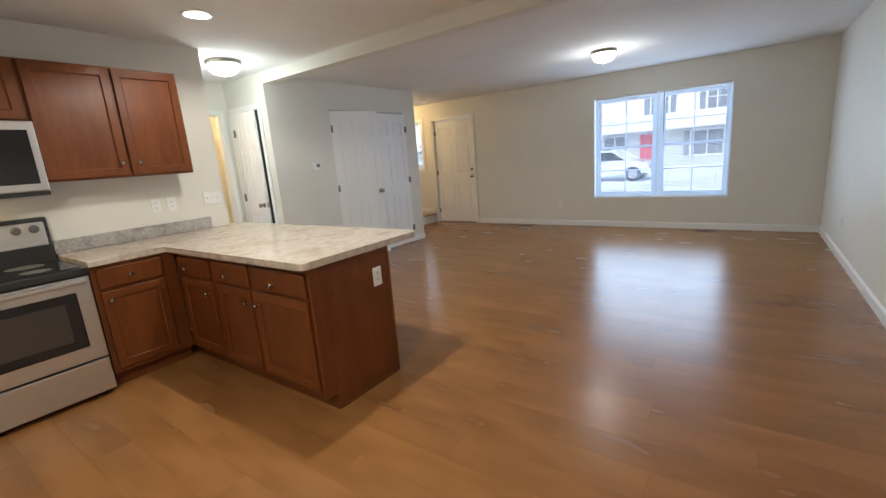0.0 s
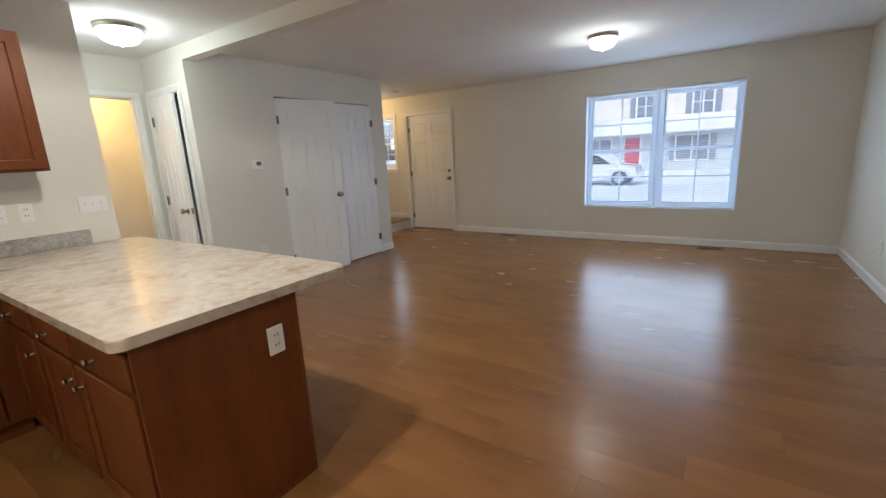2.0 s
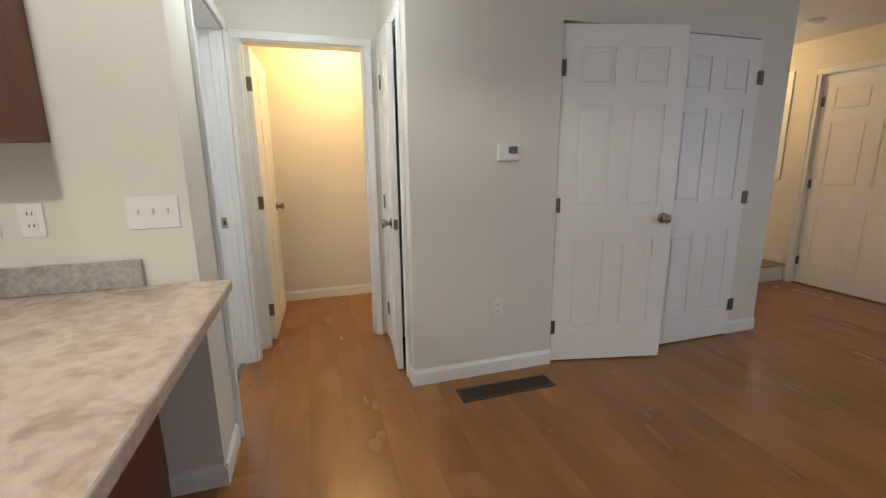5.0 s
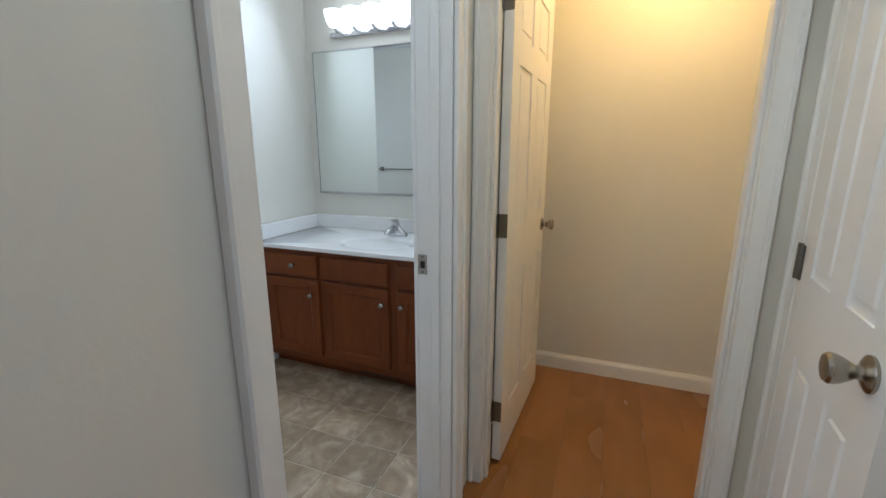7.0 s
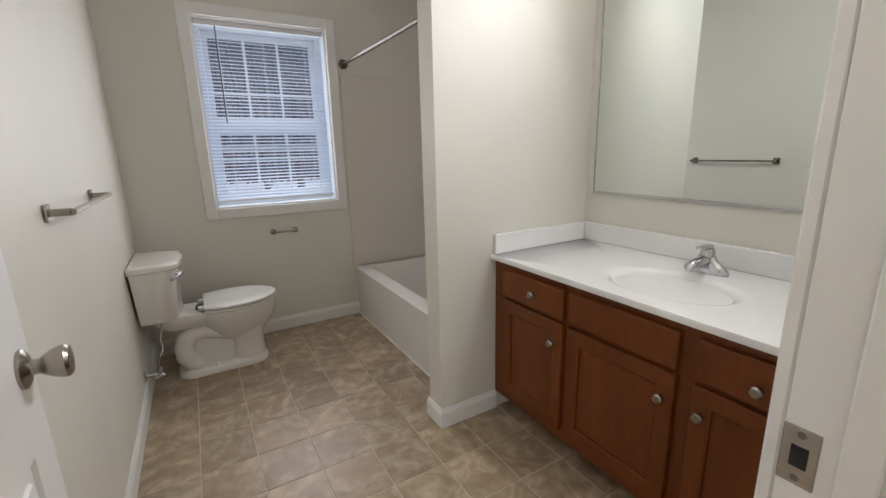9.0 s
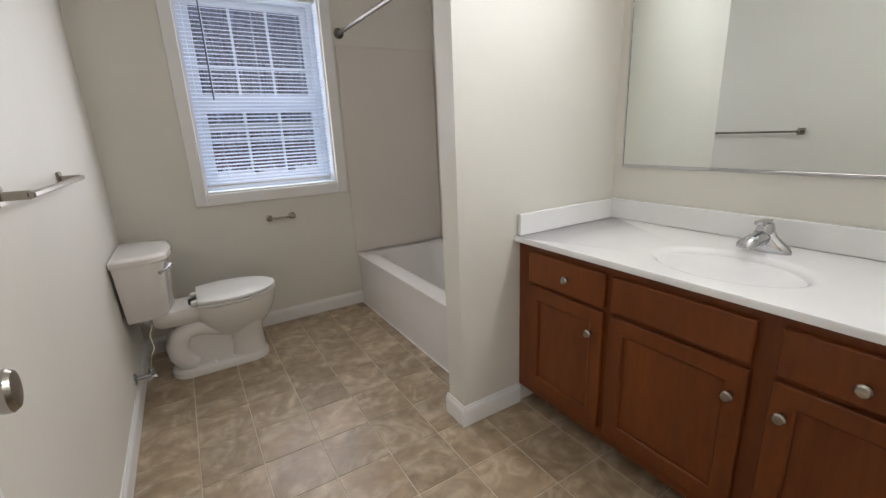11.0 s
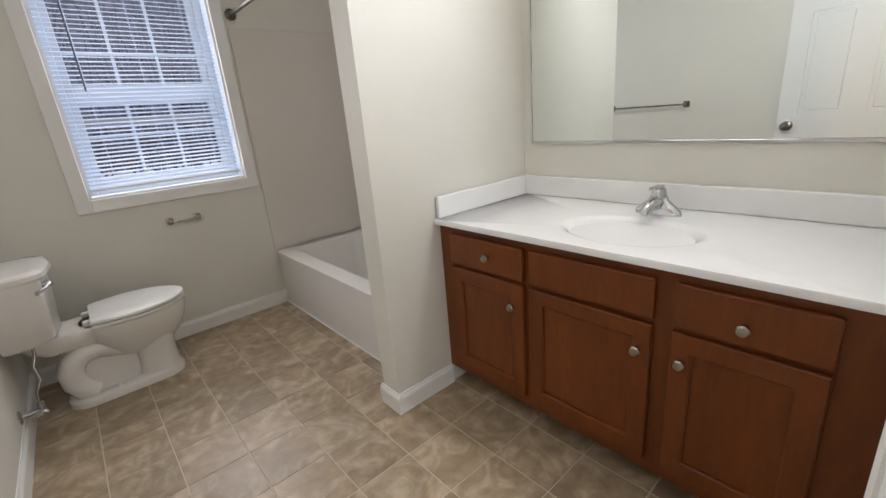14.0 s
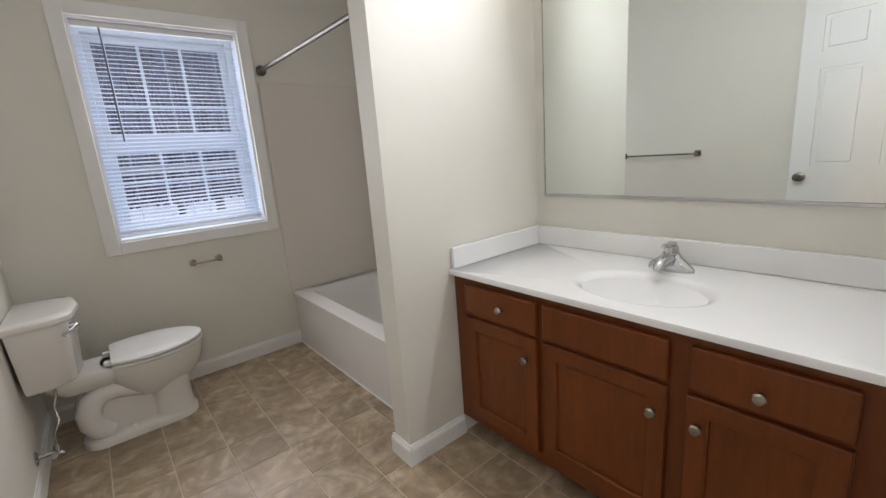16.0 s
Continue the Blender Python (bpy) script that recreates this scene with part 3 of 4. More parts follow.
sash_window("window_1", NX0, NX1, NZ0, NZ1, 8.024, 1, 2, (2, 2), "wide white double window facing the street")
sash_window("window_2", BX0, BX1, BZ0, BZ1, -0.185, -1, 1, (3, 2), "white vinyl sash window above the toilet", low_top=1.485, up_foot=1.275)
sash_window("window_3", EX0, EX1, EZ0, EZ1, 8.024, 1, 1, (2, 2), "small white sash window over the entry landing")
NM = (NX0 + NX1) / 2
mini_blind("window_blind", NX0 + 0.02, NM - 0.012, NZ0 + 0.014, NZ1 - 0.013, 8.065, 8, "white slatted blind lowered with open slats")
mini_blind("window_blind", NM + 0.012, NX1 - 0.02, NZ0 + 0.014, NZ1 - 0.013, 8.065, 4, "white slatted blind lowered with open slats", NM + 0.08)
mini_blind("window_blind", BX0 + 0.016, BX1 - 0.016, BZ0 + 0.036, BZ1 - 0.013, -0.225, -20, "white slatted bathroom blind lowered with open slats", BX1 - 0.13, 1)
mini_blind("window_blind", EX0 + 0.016, EX1 - 0.016, 1.70, EZ1 - 0.013, 8.065, 12, "short white slatted blind half raised")


def window_trim(x0, x1, z0, z1, y, out, w, label):
    ob = thing("window_trim", Matrix.Translation((x0, y, z0)), label, "window trim", kind="structure", flat=True)
    lo, hi = min(y, y + out * 0.016), max(y, y + out * 0.016)
    for nm, a0, a1, c0, c1 in (("side_trim", x0 - w, x0, z0 - w, z1 + w), ("side_trim", x1, x1 + w, z0 - w, z1 + w), ("head_trim", x0, x1, z1, z1 + w), ("foot_trim", x0, x1, z0 - w, z0)):
        part(nm, box(a0, a1, lo, hi, c0, c1, 0.003), TRIM, ob)


window_trim(BX0, BX1, BZ0, BZ1, -0.185, 1, 0.068, "white painted wooden trim round the bathroom window")
window_trim(EX0, EX1, EZ0, EZ1, 8.024, -1, 0.07, "white painted wooden trim round the entry window")


# ---- kitchen ----
def small_knob(x, z, y=0.0):
    return lathe([(0.009, 0), (0.007, -0.006), (0.006, -0.014), (0.014, -0.020), (0.0155, -0.025), (0.012, -0.030), (0, -0.031)], 16, "y", (x, y, z))


def shaker(ob, x0, x1, z0, z1, mat, knob=None, rail=0.055, y=-0.019):
    """A framed door with a sunken panel, standing proud of the cabinet's face at y = 0."""
    def ring(g, yy):
        return [bm.verts.new(p) for p in ((x0 + g, yy, z0 + g), (x1 - g, yy, z0 + g), (x1 - g, yy, z1 - g), (x0 + g, yy, z1 - g))]

    bm = bmesh.new()
    rings = [ring(0, -0.001), ring(0, y + 0.003), ring(0.003, y), ring(rail - 0.006, y), ring(rail, y + 0.004), ring(rail, -0.001)]
    for a, b in zip(rings, rings[1:] + rings[:1]):
        for k in range(4):
            bm.faces.new((a[k], a[(k + 1) % 4], b[(k + 1) % 4], b[k]))
    bmesh.ops.recalc_face_normals(bm, faces=bm.faces)
    door = part("door", bm, mat, ob)
    bm = box(x0 + rail - 0.002, x1 - rail + 0.002, y + 0.010, -0.002, z0 + rail - 0.002, z1 - rail + 0.002)
    part("panel", bm, mat, door)
    if knob:
        part("knob", small_knob(knob[0], knob[1], y), NICKEL, door, "small round nickel knob", True)


def drawer(ob, x0, x1, z0, z1, mat, knob=None, y=-0.019):
    d = part("drawer", box(x0, x1, y, -0.001, z0, z1, 0.006, 2), mat, ob)
    if knob:
        part("knob", small_knob(knob[0], knob[1], y), NICKEL, d, "small round nickel knob", True)


def carcass(ob, w, d, z0, z1, mat, toe=0.0):
    part("body", box(0, w, 0, d, z0 + toe, z1, 0.0015), mat, ob)
    if toe:
        part("toe_kick", box(0.0, w, 0.06, d, z0, z0 + toe), mat, ob)


CT = 0.832   # underside of the worktop
c = thing("base_cabinet", pose(-2.48, 1.602, 0, 0, 0, 90), "dark cherry base cabinet with drawer beside the range", "cabinet")
carcass(c, 0.498, 0.63, 0, CT, CHERRY, 0.10)
drawer(c, 0.03, 0.40, 0.675, 0.805, CHERRY, (0.205, 0.74))
shaker(c, 0.03, 0.40, 0.13, 0.655, CHERRY, (0.068, 0.595))
c = thing("base_cabinet", pose(-2.478, 2.102, 0), "dark cherry corner base cabinet under the peninsula", "cabinet")
carcass(c, 0.508, 0.556, 0, CT, CHERRY, 0.10)
drawer(c, 0.06, 0.48, 0.665, 0.795, CHERRY, (0.20, 0.715))
shaker(c, 0.06, 0.48, 0.13, 0.645, CHERRY, (0.435, 0.565))
c = thing("base_cabinet", pose(-1.968, 2.102, 0), "dark cherry double-door base cabinet under the peninsula", "cabinet")
carcass(c, 1.004, 0.556, 0, CT, CHERRY, 0.10)
drawer(c, 0.03, 0.435, 0.665, 0.795, CHERRY, (0.20, 0.715))
drawer(c, 0.465, 0.975, 0.665, 0.795, CHERRY, (0.69, 0.715))
shaker(c, 0.03, 0.435, 0.13, 0.645, CHERRY, (0.395, 0.565))
shaker(c, 0.465, 0.975, 0.13, 0.645, CHERRY, (0.505, 0.565))
c = thing("end_panel", pose(-0.954, 2.38, 0), "reddish cherry end panel closing the peninsula", "cabinet panel", flat=True)
bm = bmesh.new()
outline = [(2.085, 0.10), (2.16, 0.10), (2.16, 0.0), (2.655, 0.0), (2.655, CT), (2.085, CT)]
a = [bm.verts.new((-0.962, p, q)) for p, q in outline]
b = [bm.verts.new((-0.945, p, q)) for p, q in outline]
bm.faces.new(a), bm.faces.new(b[::-1])
for k in range(6):
    bm.faces.new((a[k], b[k], b[(k + 1) % 6], a[(k + 1) % 6]))
bmesh.ops.recalc_face_normals(bm, faces=bm.faces)
part("panel", bm, CHERRY, c)
part("corner_strip", box(-0.962, -0.939, 2.655, 2.674, 0, CT, 0.003), CHERRY, c)
part("shoe_strip", box(-0.945, -0.938, 2.17, 2.655, 0, 0.018, 0.002), CHERRY, c)
single("back_panel", box(-3.118, -0.964, 2.660, 2.672, 0.0, CT, 0.001), CHERRY, "dark cherry back panel under the worktop overhang", "cabinet panel")


def arc(cx, cy, r, a0, a1, n=6):
    return [(cx + r * math.cos(radians(a0 + (a1 - a0) * k / n)), cy + r * math.sin(radians(a0 + (a1 - a0) * k / n))) for k in range(n + 1)]


ct = thing("worktop", pose(-2.0, 2.5, 0.832), "beige granite-look laminate worktop on the peninsula", "countertop", flat=True)
outline = [(-3.118, 1.60), (-2.455, 1.60), (-2.455, 2.04)] + arc(-0.975, 2.085, 0.045, -90, 0) + arc(-1.005, 2.905, 0.075, 0, 90) + [(-3.10, 2.98), (-3.10, 2.872), (-3.118, 2.868)]
part("top", prism(outline, 0.832, 0.870, 0.008, 3), STONE, ct)
part("backsplash", box(-3.118, -3.098, 1.60, 2.70, 0.8702, 0.968, 0.004, 2), SPLASH, ct, "grey granite-look laminate backsplash")

# upper cabinets, microwave
u = thing("wall_cabinet", pose(-2.825, 1.59, 1.366, 0, 0, 90), "dark cherry double-door wall cabinet over the worktop", "cabinet")
part("body", box(0, 0.912, 0, 0.293, 0, 0.75, 0.0015), CHERRY, u)
shaker(u, 0.012, 0.470, 0.012, 0.738, CHERRY, (0.430, 0.098))
shaker(u, 0.486, 0.900, 0.012, 0.738, CHERRY, (0.537, 0.098))
u = thing("wall_cabinet", pose(-2.825, 0.828, 1.742, 0, 0, 90), "short dark cherry wall cabinet over the microwave", "cabinet")
part("body", box(0, 0.760, 0, 0.293, 0, 0.374, 0.0015), CHERRY, u)
shaker(u, 0.012, 0.374, 0.012, 0.362, CHERRY, (0.34, 0.05))
shaker(u, 0.386, 0.748, 0.012, 0.362, CHERRY, (0.42, 0.05))
mw = thing("microwave", pose(-2.745, 0.83, 1.288, 0, 0, 90), "stainless over-range microwave with black glass", "microwave")
part("body", box(0, 0.757, 0.0, 0.372, 0, 0.45, 0.004), STEEL, mw)
dr = part("door", box(0.004, 0.486, -0.028, -0.001, 0.03, 0.445, 0.006, 2), STEEL, mw)
part("window", box(0.05, 0.43, -0.031, -0.027, 0.085, 0.39, 0.004), BLACKG, dr)
part("handle", tube([(0.46, -0.03, 0.07), (0.46, -0.058, 0.09), (0.46, -0.058, 0.38), (0.46, -0.03, 0.40)], 0.009, 10), STEEL, dr, smooth=True)
cp = part("control_panel", box(0.490, 0.753, -0.026, -0.001, 0.03, 0.445, 0.005, 2), STEEL, mw)
part("keypad", box(0.502, 0.716, -0.029, -0.025, 0.075, 0.395, 0.003), BLACKG, cp)
part("vent_grille", box(0.004, 0.753, -0.018, -0.001, 0.003, 0.027, 0.003), BLACK, mw)

# range
st = thing("range", pose(-2.455, 0.832, 0, 0, 0, 90), "freestanding stainless electric range with black glass top", "range")
part("body", box(0, 0.757, 0.0, 0.62, 0.03, 0.80, 0.003), BLACK, st)
for lx in (0.05, 0.70):
    for ly in (0.05, 0.56):
        part("leg", lathe([(0.018, 0), (0.018, 0.03)], 12, at=(lx, ly, 0)), BLACK, st)
part("storage_drawer", box(0.006, 0.752, -0.03, -0.001, 0.04, 0.252, 0.006, 2), STEEL, st)
od = part("oven_door", box(0.006, 0.752, -0.034, -0.001, 0.266, 0.79, 0.006, 2), STEEL, st)
part("window_surround", box(0.085, 0.672, -0.0365, -0.033, 0.36, 0.705, 0.008, 2), BLACKG, od)
part("window", box(0.15, 0.61, -0.039, -0.036, 0.41, 0.655, 0.004, 2), material("oven_glass", (0.05, 0.045, 0.04), 0.08, scale=4), od)
part("handle", box(0.03, 0.727, -0.075, -0.045, 0.752, 0.782, 0.010, 3), STEEL, od)
for hx in (0.05, 0.69):
    part("handle_post", box(hx, hx + 0.03, -0.05, -0.03, 0.755, 0.78, 0.003), STEEL, od)
ck = part("cooktop", box(-0.002, 0.759, -0.03, 0.585, 0.80, 0.842, 0.006, 2), BLACK, st)
part("glass_top", box(0.02, 0.737, 0.01, 0.57, 0.8425, 0.848, 0.002), BLACKG, ck)
for bx_, by_, br in ((0.20, 0.16, 0.095), (0.56, 0.16, 0.075), (0.20, 0.43, 0.075), (0.56, 0.43, 0.095)):
    part("burner_ring", lathe([(br, 0.8481), (br, 0.8486), (br - 0.004, 0.8487), (br - 0.004, 0.8482)], 32, at=(bx_, by_, 0)), GREYP, ck, "printed grey burner ring")
bg = part("backguard", box(0.0, 0.757, 0.585, 0.655, 0.80, 1.145, 0.012, 3), BLACK, st)
part("control_face", box(0.025, 0.735, 0.578, 0.586, 0.955, 1.115, 0.006, 2), STEEL, bg)
part("display", box(0.29, 0.47, 0.574, 0.579, 0.985, 1.09, 0.003), BLACKG, bg)
for kx in (0.08, 0.165, 0.592, 0.68):
    part("knob", lathe([(0.027, 0), (0.027, -0.006), (0.021, -0.010), (0.019, -0.030), (0, -0.031)], 20, "y", (kx, 0.578, 1.072)), GREYP, bg, smooth=True)


# ---- plates, thermostat, vents, detectors ----
def plate(name, m, gangs, kind_, label):
    """A wall plate; its face towards -y."""
    ob = thing(name, m, label, "switch" if kind_ == "switch" else "outlet")
    w = 0.07 + 0.046 * (gangs - 1)
    part("cover", box(-w / 2, w / 2, -0.006, -0.0005, -0.057, 0.057, 0.003, 2), WHITEP, ob)
    for g in range(gangs):
        gx = (g - (gangs - 1) / 2) * 0.046
        if kind_ == "switch":
            part("toggle", box(gx - 0.005, gx + 0.005, -0.016, -0.005, -0.004, 0.014, 0.002), WHITEP, ob)
        else:
            for gz in (-0.02, 0.02):
                o = part("socket", lathe([(0.0165, 0), (0.0165, -0.003), (0, -0.0031)], 18, "y", (gx, -0.006, gz)), WHITEP, ob)
                # dark strips on the face stand for the shade within the slots
                part("slot_shades", box(gx - 0.008, gx - 0.005, -0.0096, -0.009, gz - 0.003, gz + 0.008, bm=box(gx + 0.005, gx + 0.008, -0.0096, -0.009, gz - 0.003, gz + 0.008)), DARK, o)
    return ob


plate("light_switch", pose(-3.12, 2.755, 1.13, 0, 0, 90), 3, "switch", "white triple light switch plate over the worktop")
plate("wall_outlet", pose(-3.12, 2.41, 1.12, 0, 0, 90), 1, "outlet", "white outlet plate above the worktop")
plate("wall_outlet", pose(-3.12, 2.29, 1.12, 0, 0, 90), 1, "outlet", "white outlet plate above the worktop")
plate("wall_outlet", pose(-0.945, 2.56, 0.665, 0, 0, 90), 1, "outlet", "white outlet plate on the peninsula end panel")
plate("wall_outlet", pose(-3.633, 4.31, 0.42, 0, 0, 90), 1, "outlet", "white outlet plate low on the closet wall")
plate("wall_outlet", pose(-1.80, 8.024, 0.37, 0, 0, 0), 1, "outlet", "white outlet plate low on the front wall")
plate("wall_outlet", pose(1.659, 6.6, 0.38, 0, 0, -90), 1, "outlet", "white outlet plate low on the side wall")
th = thing("thermostat", pose(-3.633, 4.36, 1.335, 0, 0, 90), "white wall thermostat with a small dark display", "thermostat")
part("body", box(-0.065, 0.065, -0.024, -0.0005, -0.048, 0.048, 0.008, 3), WHITEP, th)
part("display", box(-0.005, 0.05, -0.0265, -0.0235, -0.008, 0.032, 0.002), GREYP, th)
part("button", box(-0.045, -0.02, -0.026, -0.0235, -0.005, 0.012, 0.002), WHITEP, th)


def floor_vent(x0, x1, y0, y1, label):
    ob = thing("floor_vent", Matrix.Translation(((x0 + x1) / 2, (y0 + y1) / 2, 0)), label, "floor vent", flat=True)
    # no opening is cut: a dark sheet gives the duct's shade as colour
    part("well_shade", box(x0 + 0.01, x1 - 0.01, y0 + 0.01, y1 - 0.01, 0.0012, 0.0022), DARK, ob)
    bm = box(x0, x1, y0, y0 + 0.016, 0.001, 0.006, 0.001)
    box(x0, x1, y1 - 0.016, y1, 0.001, 0.006, 0.001, bm=bm)
    box(x0, x0 + 0.016, y0, y1, 0.001, 0.006, 0.001, bm=bm)
    box(x1 - 0.016, x1, y0, y1, 0.001, 0.006, 0.001, bm=bm)
    part("rim", bm, VENT, ob)
    long_y = y1 - y0 > x1 - x0
    n = int((max(y1 - y0, x1 - x0) - 0.03) / 0.016)
    for k in range(n):
        a_ = (y0 if long_y else x0) + 0.022 + k * 0.016
        part("slat", box(x0 + 0.014, x1 - 0.014, a_, a_ + 0.006, 0.002, 0.0052) if long_y else box(a_, a_ + 0.006, y0 + 0.014, y1 - 0.014, 0.002, 0.0052), VENT, ob)


floor_vent(-3.505, -3.368, 4.0, 4.57, "long dark brown metal floor vent by the closet wall")
floor_vent(-2.50, -2.24, 7.80, 7.91, "dark brown metal floor vent by the front wall")
floor_vent(0.28, 0.55, 7.80, 7.91, "dark brown metal floor vent under the front window")
sd = thing("smoke_detector", pose(-4.12, 7.36, 2.389), "round white smoke detector on the entry ceiling", "smoke detector")
part("body", lathe([(0.068, 0), (0.066, -0.018), (0.05, -0.032), (0.02, -0.036), (0, -0.036)], 28), WHITEP, sd, smooth=True)


def dome_lamp(name, x, y, z, r, mat, label):
    ob = thing(name, pose(x, y, z), label, "ceiling lamp")
    part("base", lathe([(r, 0), (r, -0.012), (r * 0.95, -0.032), (r * 0.90, -0.034)], 36), NICKEL, ob, smooth=True)
    part("shade", lathe([(r * 0.90, -0.0345), (r * 0.86, -0.07), (r * 0.70, -0.105), (r * 0.40, -0.125), (0, -0.13)], 36), mat, ob, "glowing frosted glass bowl", True)
    part("finial", lathe([(0.012, -0.131), (0.012, -0.139), (0.005, -0.145), (0, -0.146)], 14), NICKEL, ob, smooth=True)


dome_lamp("dome_lamp", -0.60, 6.25, 2.389, 0.145, DOME, "lit frosted dome lamp with nickel rim on the ceiling")
dome_lamp("dome_lamp", -3.42, 3.25, 2.409, 0.165, DOME_HALL, "lit frosted dome lamp on the hall ceiling")
# the third, at (-0.2, 0.5), is unseen and added to go with the fill
for rx_, ry_ in ((-2.30, 2.48), (-1.25, 2.47), (-0.2, 0.5)):
    rl = thing("recessed_lamp", pose(rx_, ry_, TOP), "lit round recessed lamp with white rim in the kitchen ceiling", "recessed lamp")
    part("rim", lathe([(0.10, -0.001), (0.098, -0.006), (0.082, -0.008), (0.078, -0.002)], 32), WHITEP, rl, smooth=True)
    part("lens", lathe([(0.076, -0.001), (0.076, -0.005), (0, -0.006)], 32), CAN, rl)

# ---- entry landing ----
ld = thing("entry_landing", pose(-5.0, 7.3, 0), "low carpeted stair landing with a white riser", "stair", kind="structure", flat=True)
part("platform", box(-5.598, -4.515, 6.457, 8.022, 0.0, 0.160), TRIM, ld)
part("riser", box(-4.514, -4.50, 6.457, 8.022, 0.0, 0.156, 0.002), TRIM, ld)
part("carpet", box(-5.598, -4.475, 6.457, 8.022, 0.161, 0.184, 0.009, 3), CARPET, ld, "tan carpet with rounded nosing")

# ---- bathroom ----
va = thing("vanity_cabinet", pose(-4.90, 1.414, 0, 0, 0, 90), "reddish brown wooden bathroom vanity cabinet with drawers", "vanity")
part("body", box(0, 1.332, 0, 0.56, 0.095, 0.763, 0.0015), VANITY, va)
part("toe_kick", box(0, 1.332, 0.10, 0.56, 0.0, 0.095), VANITY, va)
vent = part("toe_vent", box(0.60, 0.86, 0.096, 0.0995, 0.02, 0.085, 0.001), VENT, va, "dark metal toe-kick vent")
# dark bars on the solid plate, coloured as shaded openings
for k in range(12):
    part("slot_shade_bar", box(0.615 + k * 0.02, 0.622 + k * 0.02, 0.0945, 0.0955, 0.028, 0.077), DARK, vent)
drawer(va, 0.075, 0.435, 0.612, 0.735, VANITY, (0.282, 0.676))
shaker(va, 0.075, 0.435, 0.145, 0.597, VANITY, (0.395, 0.512))
drawer(va, 0.462, 0.875, 0.612, 0.735, VANITY)
shaker(va, 0.462, 0.875, 0.145, 0.597, VANITY, (0.842, 0.515))
drawer(va, 0.925, 1.245, 0.612, 0.735, VANITY, (1.083, 0.662))
shaker(va, 0.925, 1.245, 0.145, 0.597, VANITY, (0.957, 0.518))

# sink top: a slab with an oval basin sunk in it
SX, SY, RX, RY, ZT = -5.115, 2.10, 0.155, 0.215, 0.787
vt = thing("bathroom_sink", pose(-5.1, 2.08, 0.757), "white cultured marble vanity top with oval basin", "sink", flat=True)
bm = bmesh.new()
N, X0, X1, Y0, Y1 = 64, -5.473, -4.872, 1.4145, 2.7475
angles = sorted([2 * math.pi * k / N for k in range(N)] + [math.atan2(b_ - SY, a_ - SX) % (2 * math.pi) for a_ in (X0, X1) for b_ in (Y0, Y1)])
rim = []
for t_ in angles:
    cx, cy = math.cos(t_), math.sin(t_)
    k = min(((X1 if cx > 0 else X0) - SX) / cx if abs(cx) > 1e-6 else 99, ((Y1 if cy > 0 else Y0) - SY) / cy if abs(cy) > 1e-6 else 99)
    rim.append((SX + cx * k, SY + cy * k))
loops = [[bm.verts.new((x_, y_, 0.766)) for x_, y_ in rim], [bm.verts.new((x_, y_, ZT - 0.004)) for x_, y_ in rim],
         [bm.verts.new((x_ + (SX - x_) * 0.01, y_ + (SY - y_) * 0.01, ZT)) for x_, y_ in rim]]
for f_, dz in ((1.12, 0.0), (1.06, -0.0012), (1.0, -0.0045), (0.94, -0.013), (0.84, -0.045), (0.68, -0.095), (0.42, -0.118), (0.12, -0.123)):
    ring = []
    for t_ in angles:
        g = 1 / math.hypot(math.cos(t_) / RX, math.sin(t_) / RY)
        ring.append(bm.verts.new((SX + math.cos(t_) * g * f_, SY + math.sin(t_) * g * f_, ZT + dz)))
    loops.append(ring)
for a, b in zip(loops, loops[1:]):
    for k in range(len(angles)):
        bm.faces.new((a[k], a[(k + 1) % len(angles)], b[(k + 1) % len(angles)], b[k]))
bm.faces.new(loops[-1])
bm.faces.new(loops[0][::-1])
bmesh.ops.recalc_face_normals(bm, faces=bm.faces)
part("top", bm, MARBLE, vt, smooth=True)
part("backsplash", box(-5.473, -5.453, 1.4145, 2.7475, ZT + 0.0005, 0.878, 0.005, 2), MARBLE, vt)
part("side_splash", box(-5.452, -4.886, 1.4145, 1.434, ZT + 0.0005, 0.878, 0.005, 2), MARBLE, vt)
part("drain", lathe([(0.022, 0.6645), (0.022, 0.667), (0.015, 0.6675), (0, 0.6665)], 20, at=(SX, SY, 0)), CHROME, vt, smooth=True)

fa = thing("faucet", pose(-5.345, 2.10, ZT), "single-lever chrome faucet on the vanity top", "faucet")
bm = bmesh.new()
prev = None
for f_, z_ in ((1.0, 0.0), (1.0, 0.010), (0.93, 0.020), (0.70, 0.036), (0.45, 0.052), (0.36, 0.066)):
    ring = [bm.verts.new((0.028 * min(1.0, f_ * 1.5) * math.cos(a_), 0.080 * f_ * math.sin(a_), z_)) for a_ in [2 * math.pi * k / 28 for k in range(28)]]
    if prev:
        for k in range(28):
            bm.faces.new((prev[k], prev[(k + 1) % 28], ring[(k + 1) % 28], ring[k]))
    else:
        bm.faces.new(ring[::-1])
    prev = ring
bm.faces.new(prev)
part("base", bm, CHROME, fa, smooth=True)
part("spout", tube([(-0.005, 0, 0.035), (0.035, 0, 0.046), (0.075, 0, 0.044), (0.105, 0, 0.034), (0.112, 0, 0.022)], [0.026, 0.024, 0.020, 0.016, 0.013], 16), CHROME, fa, smooth=True)
part("hub", lathe([(0.026, 0.060), (0.025, 0.078), (0.021, 0.092), (0.012, 0.097), (0, 0.098)], 22), CHROME, fa, smooth=True)
part("lever", prism([(-0.014, -0.012)] + arc(0.055, 0, 0.013, -80, 80) + [(-0.014, 0.012)], 0.096, 0.105, 0.003), CHROME, fa, smooth=True)

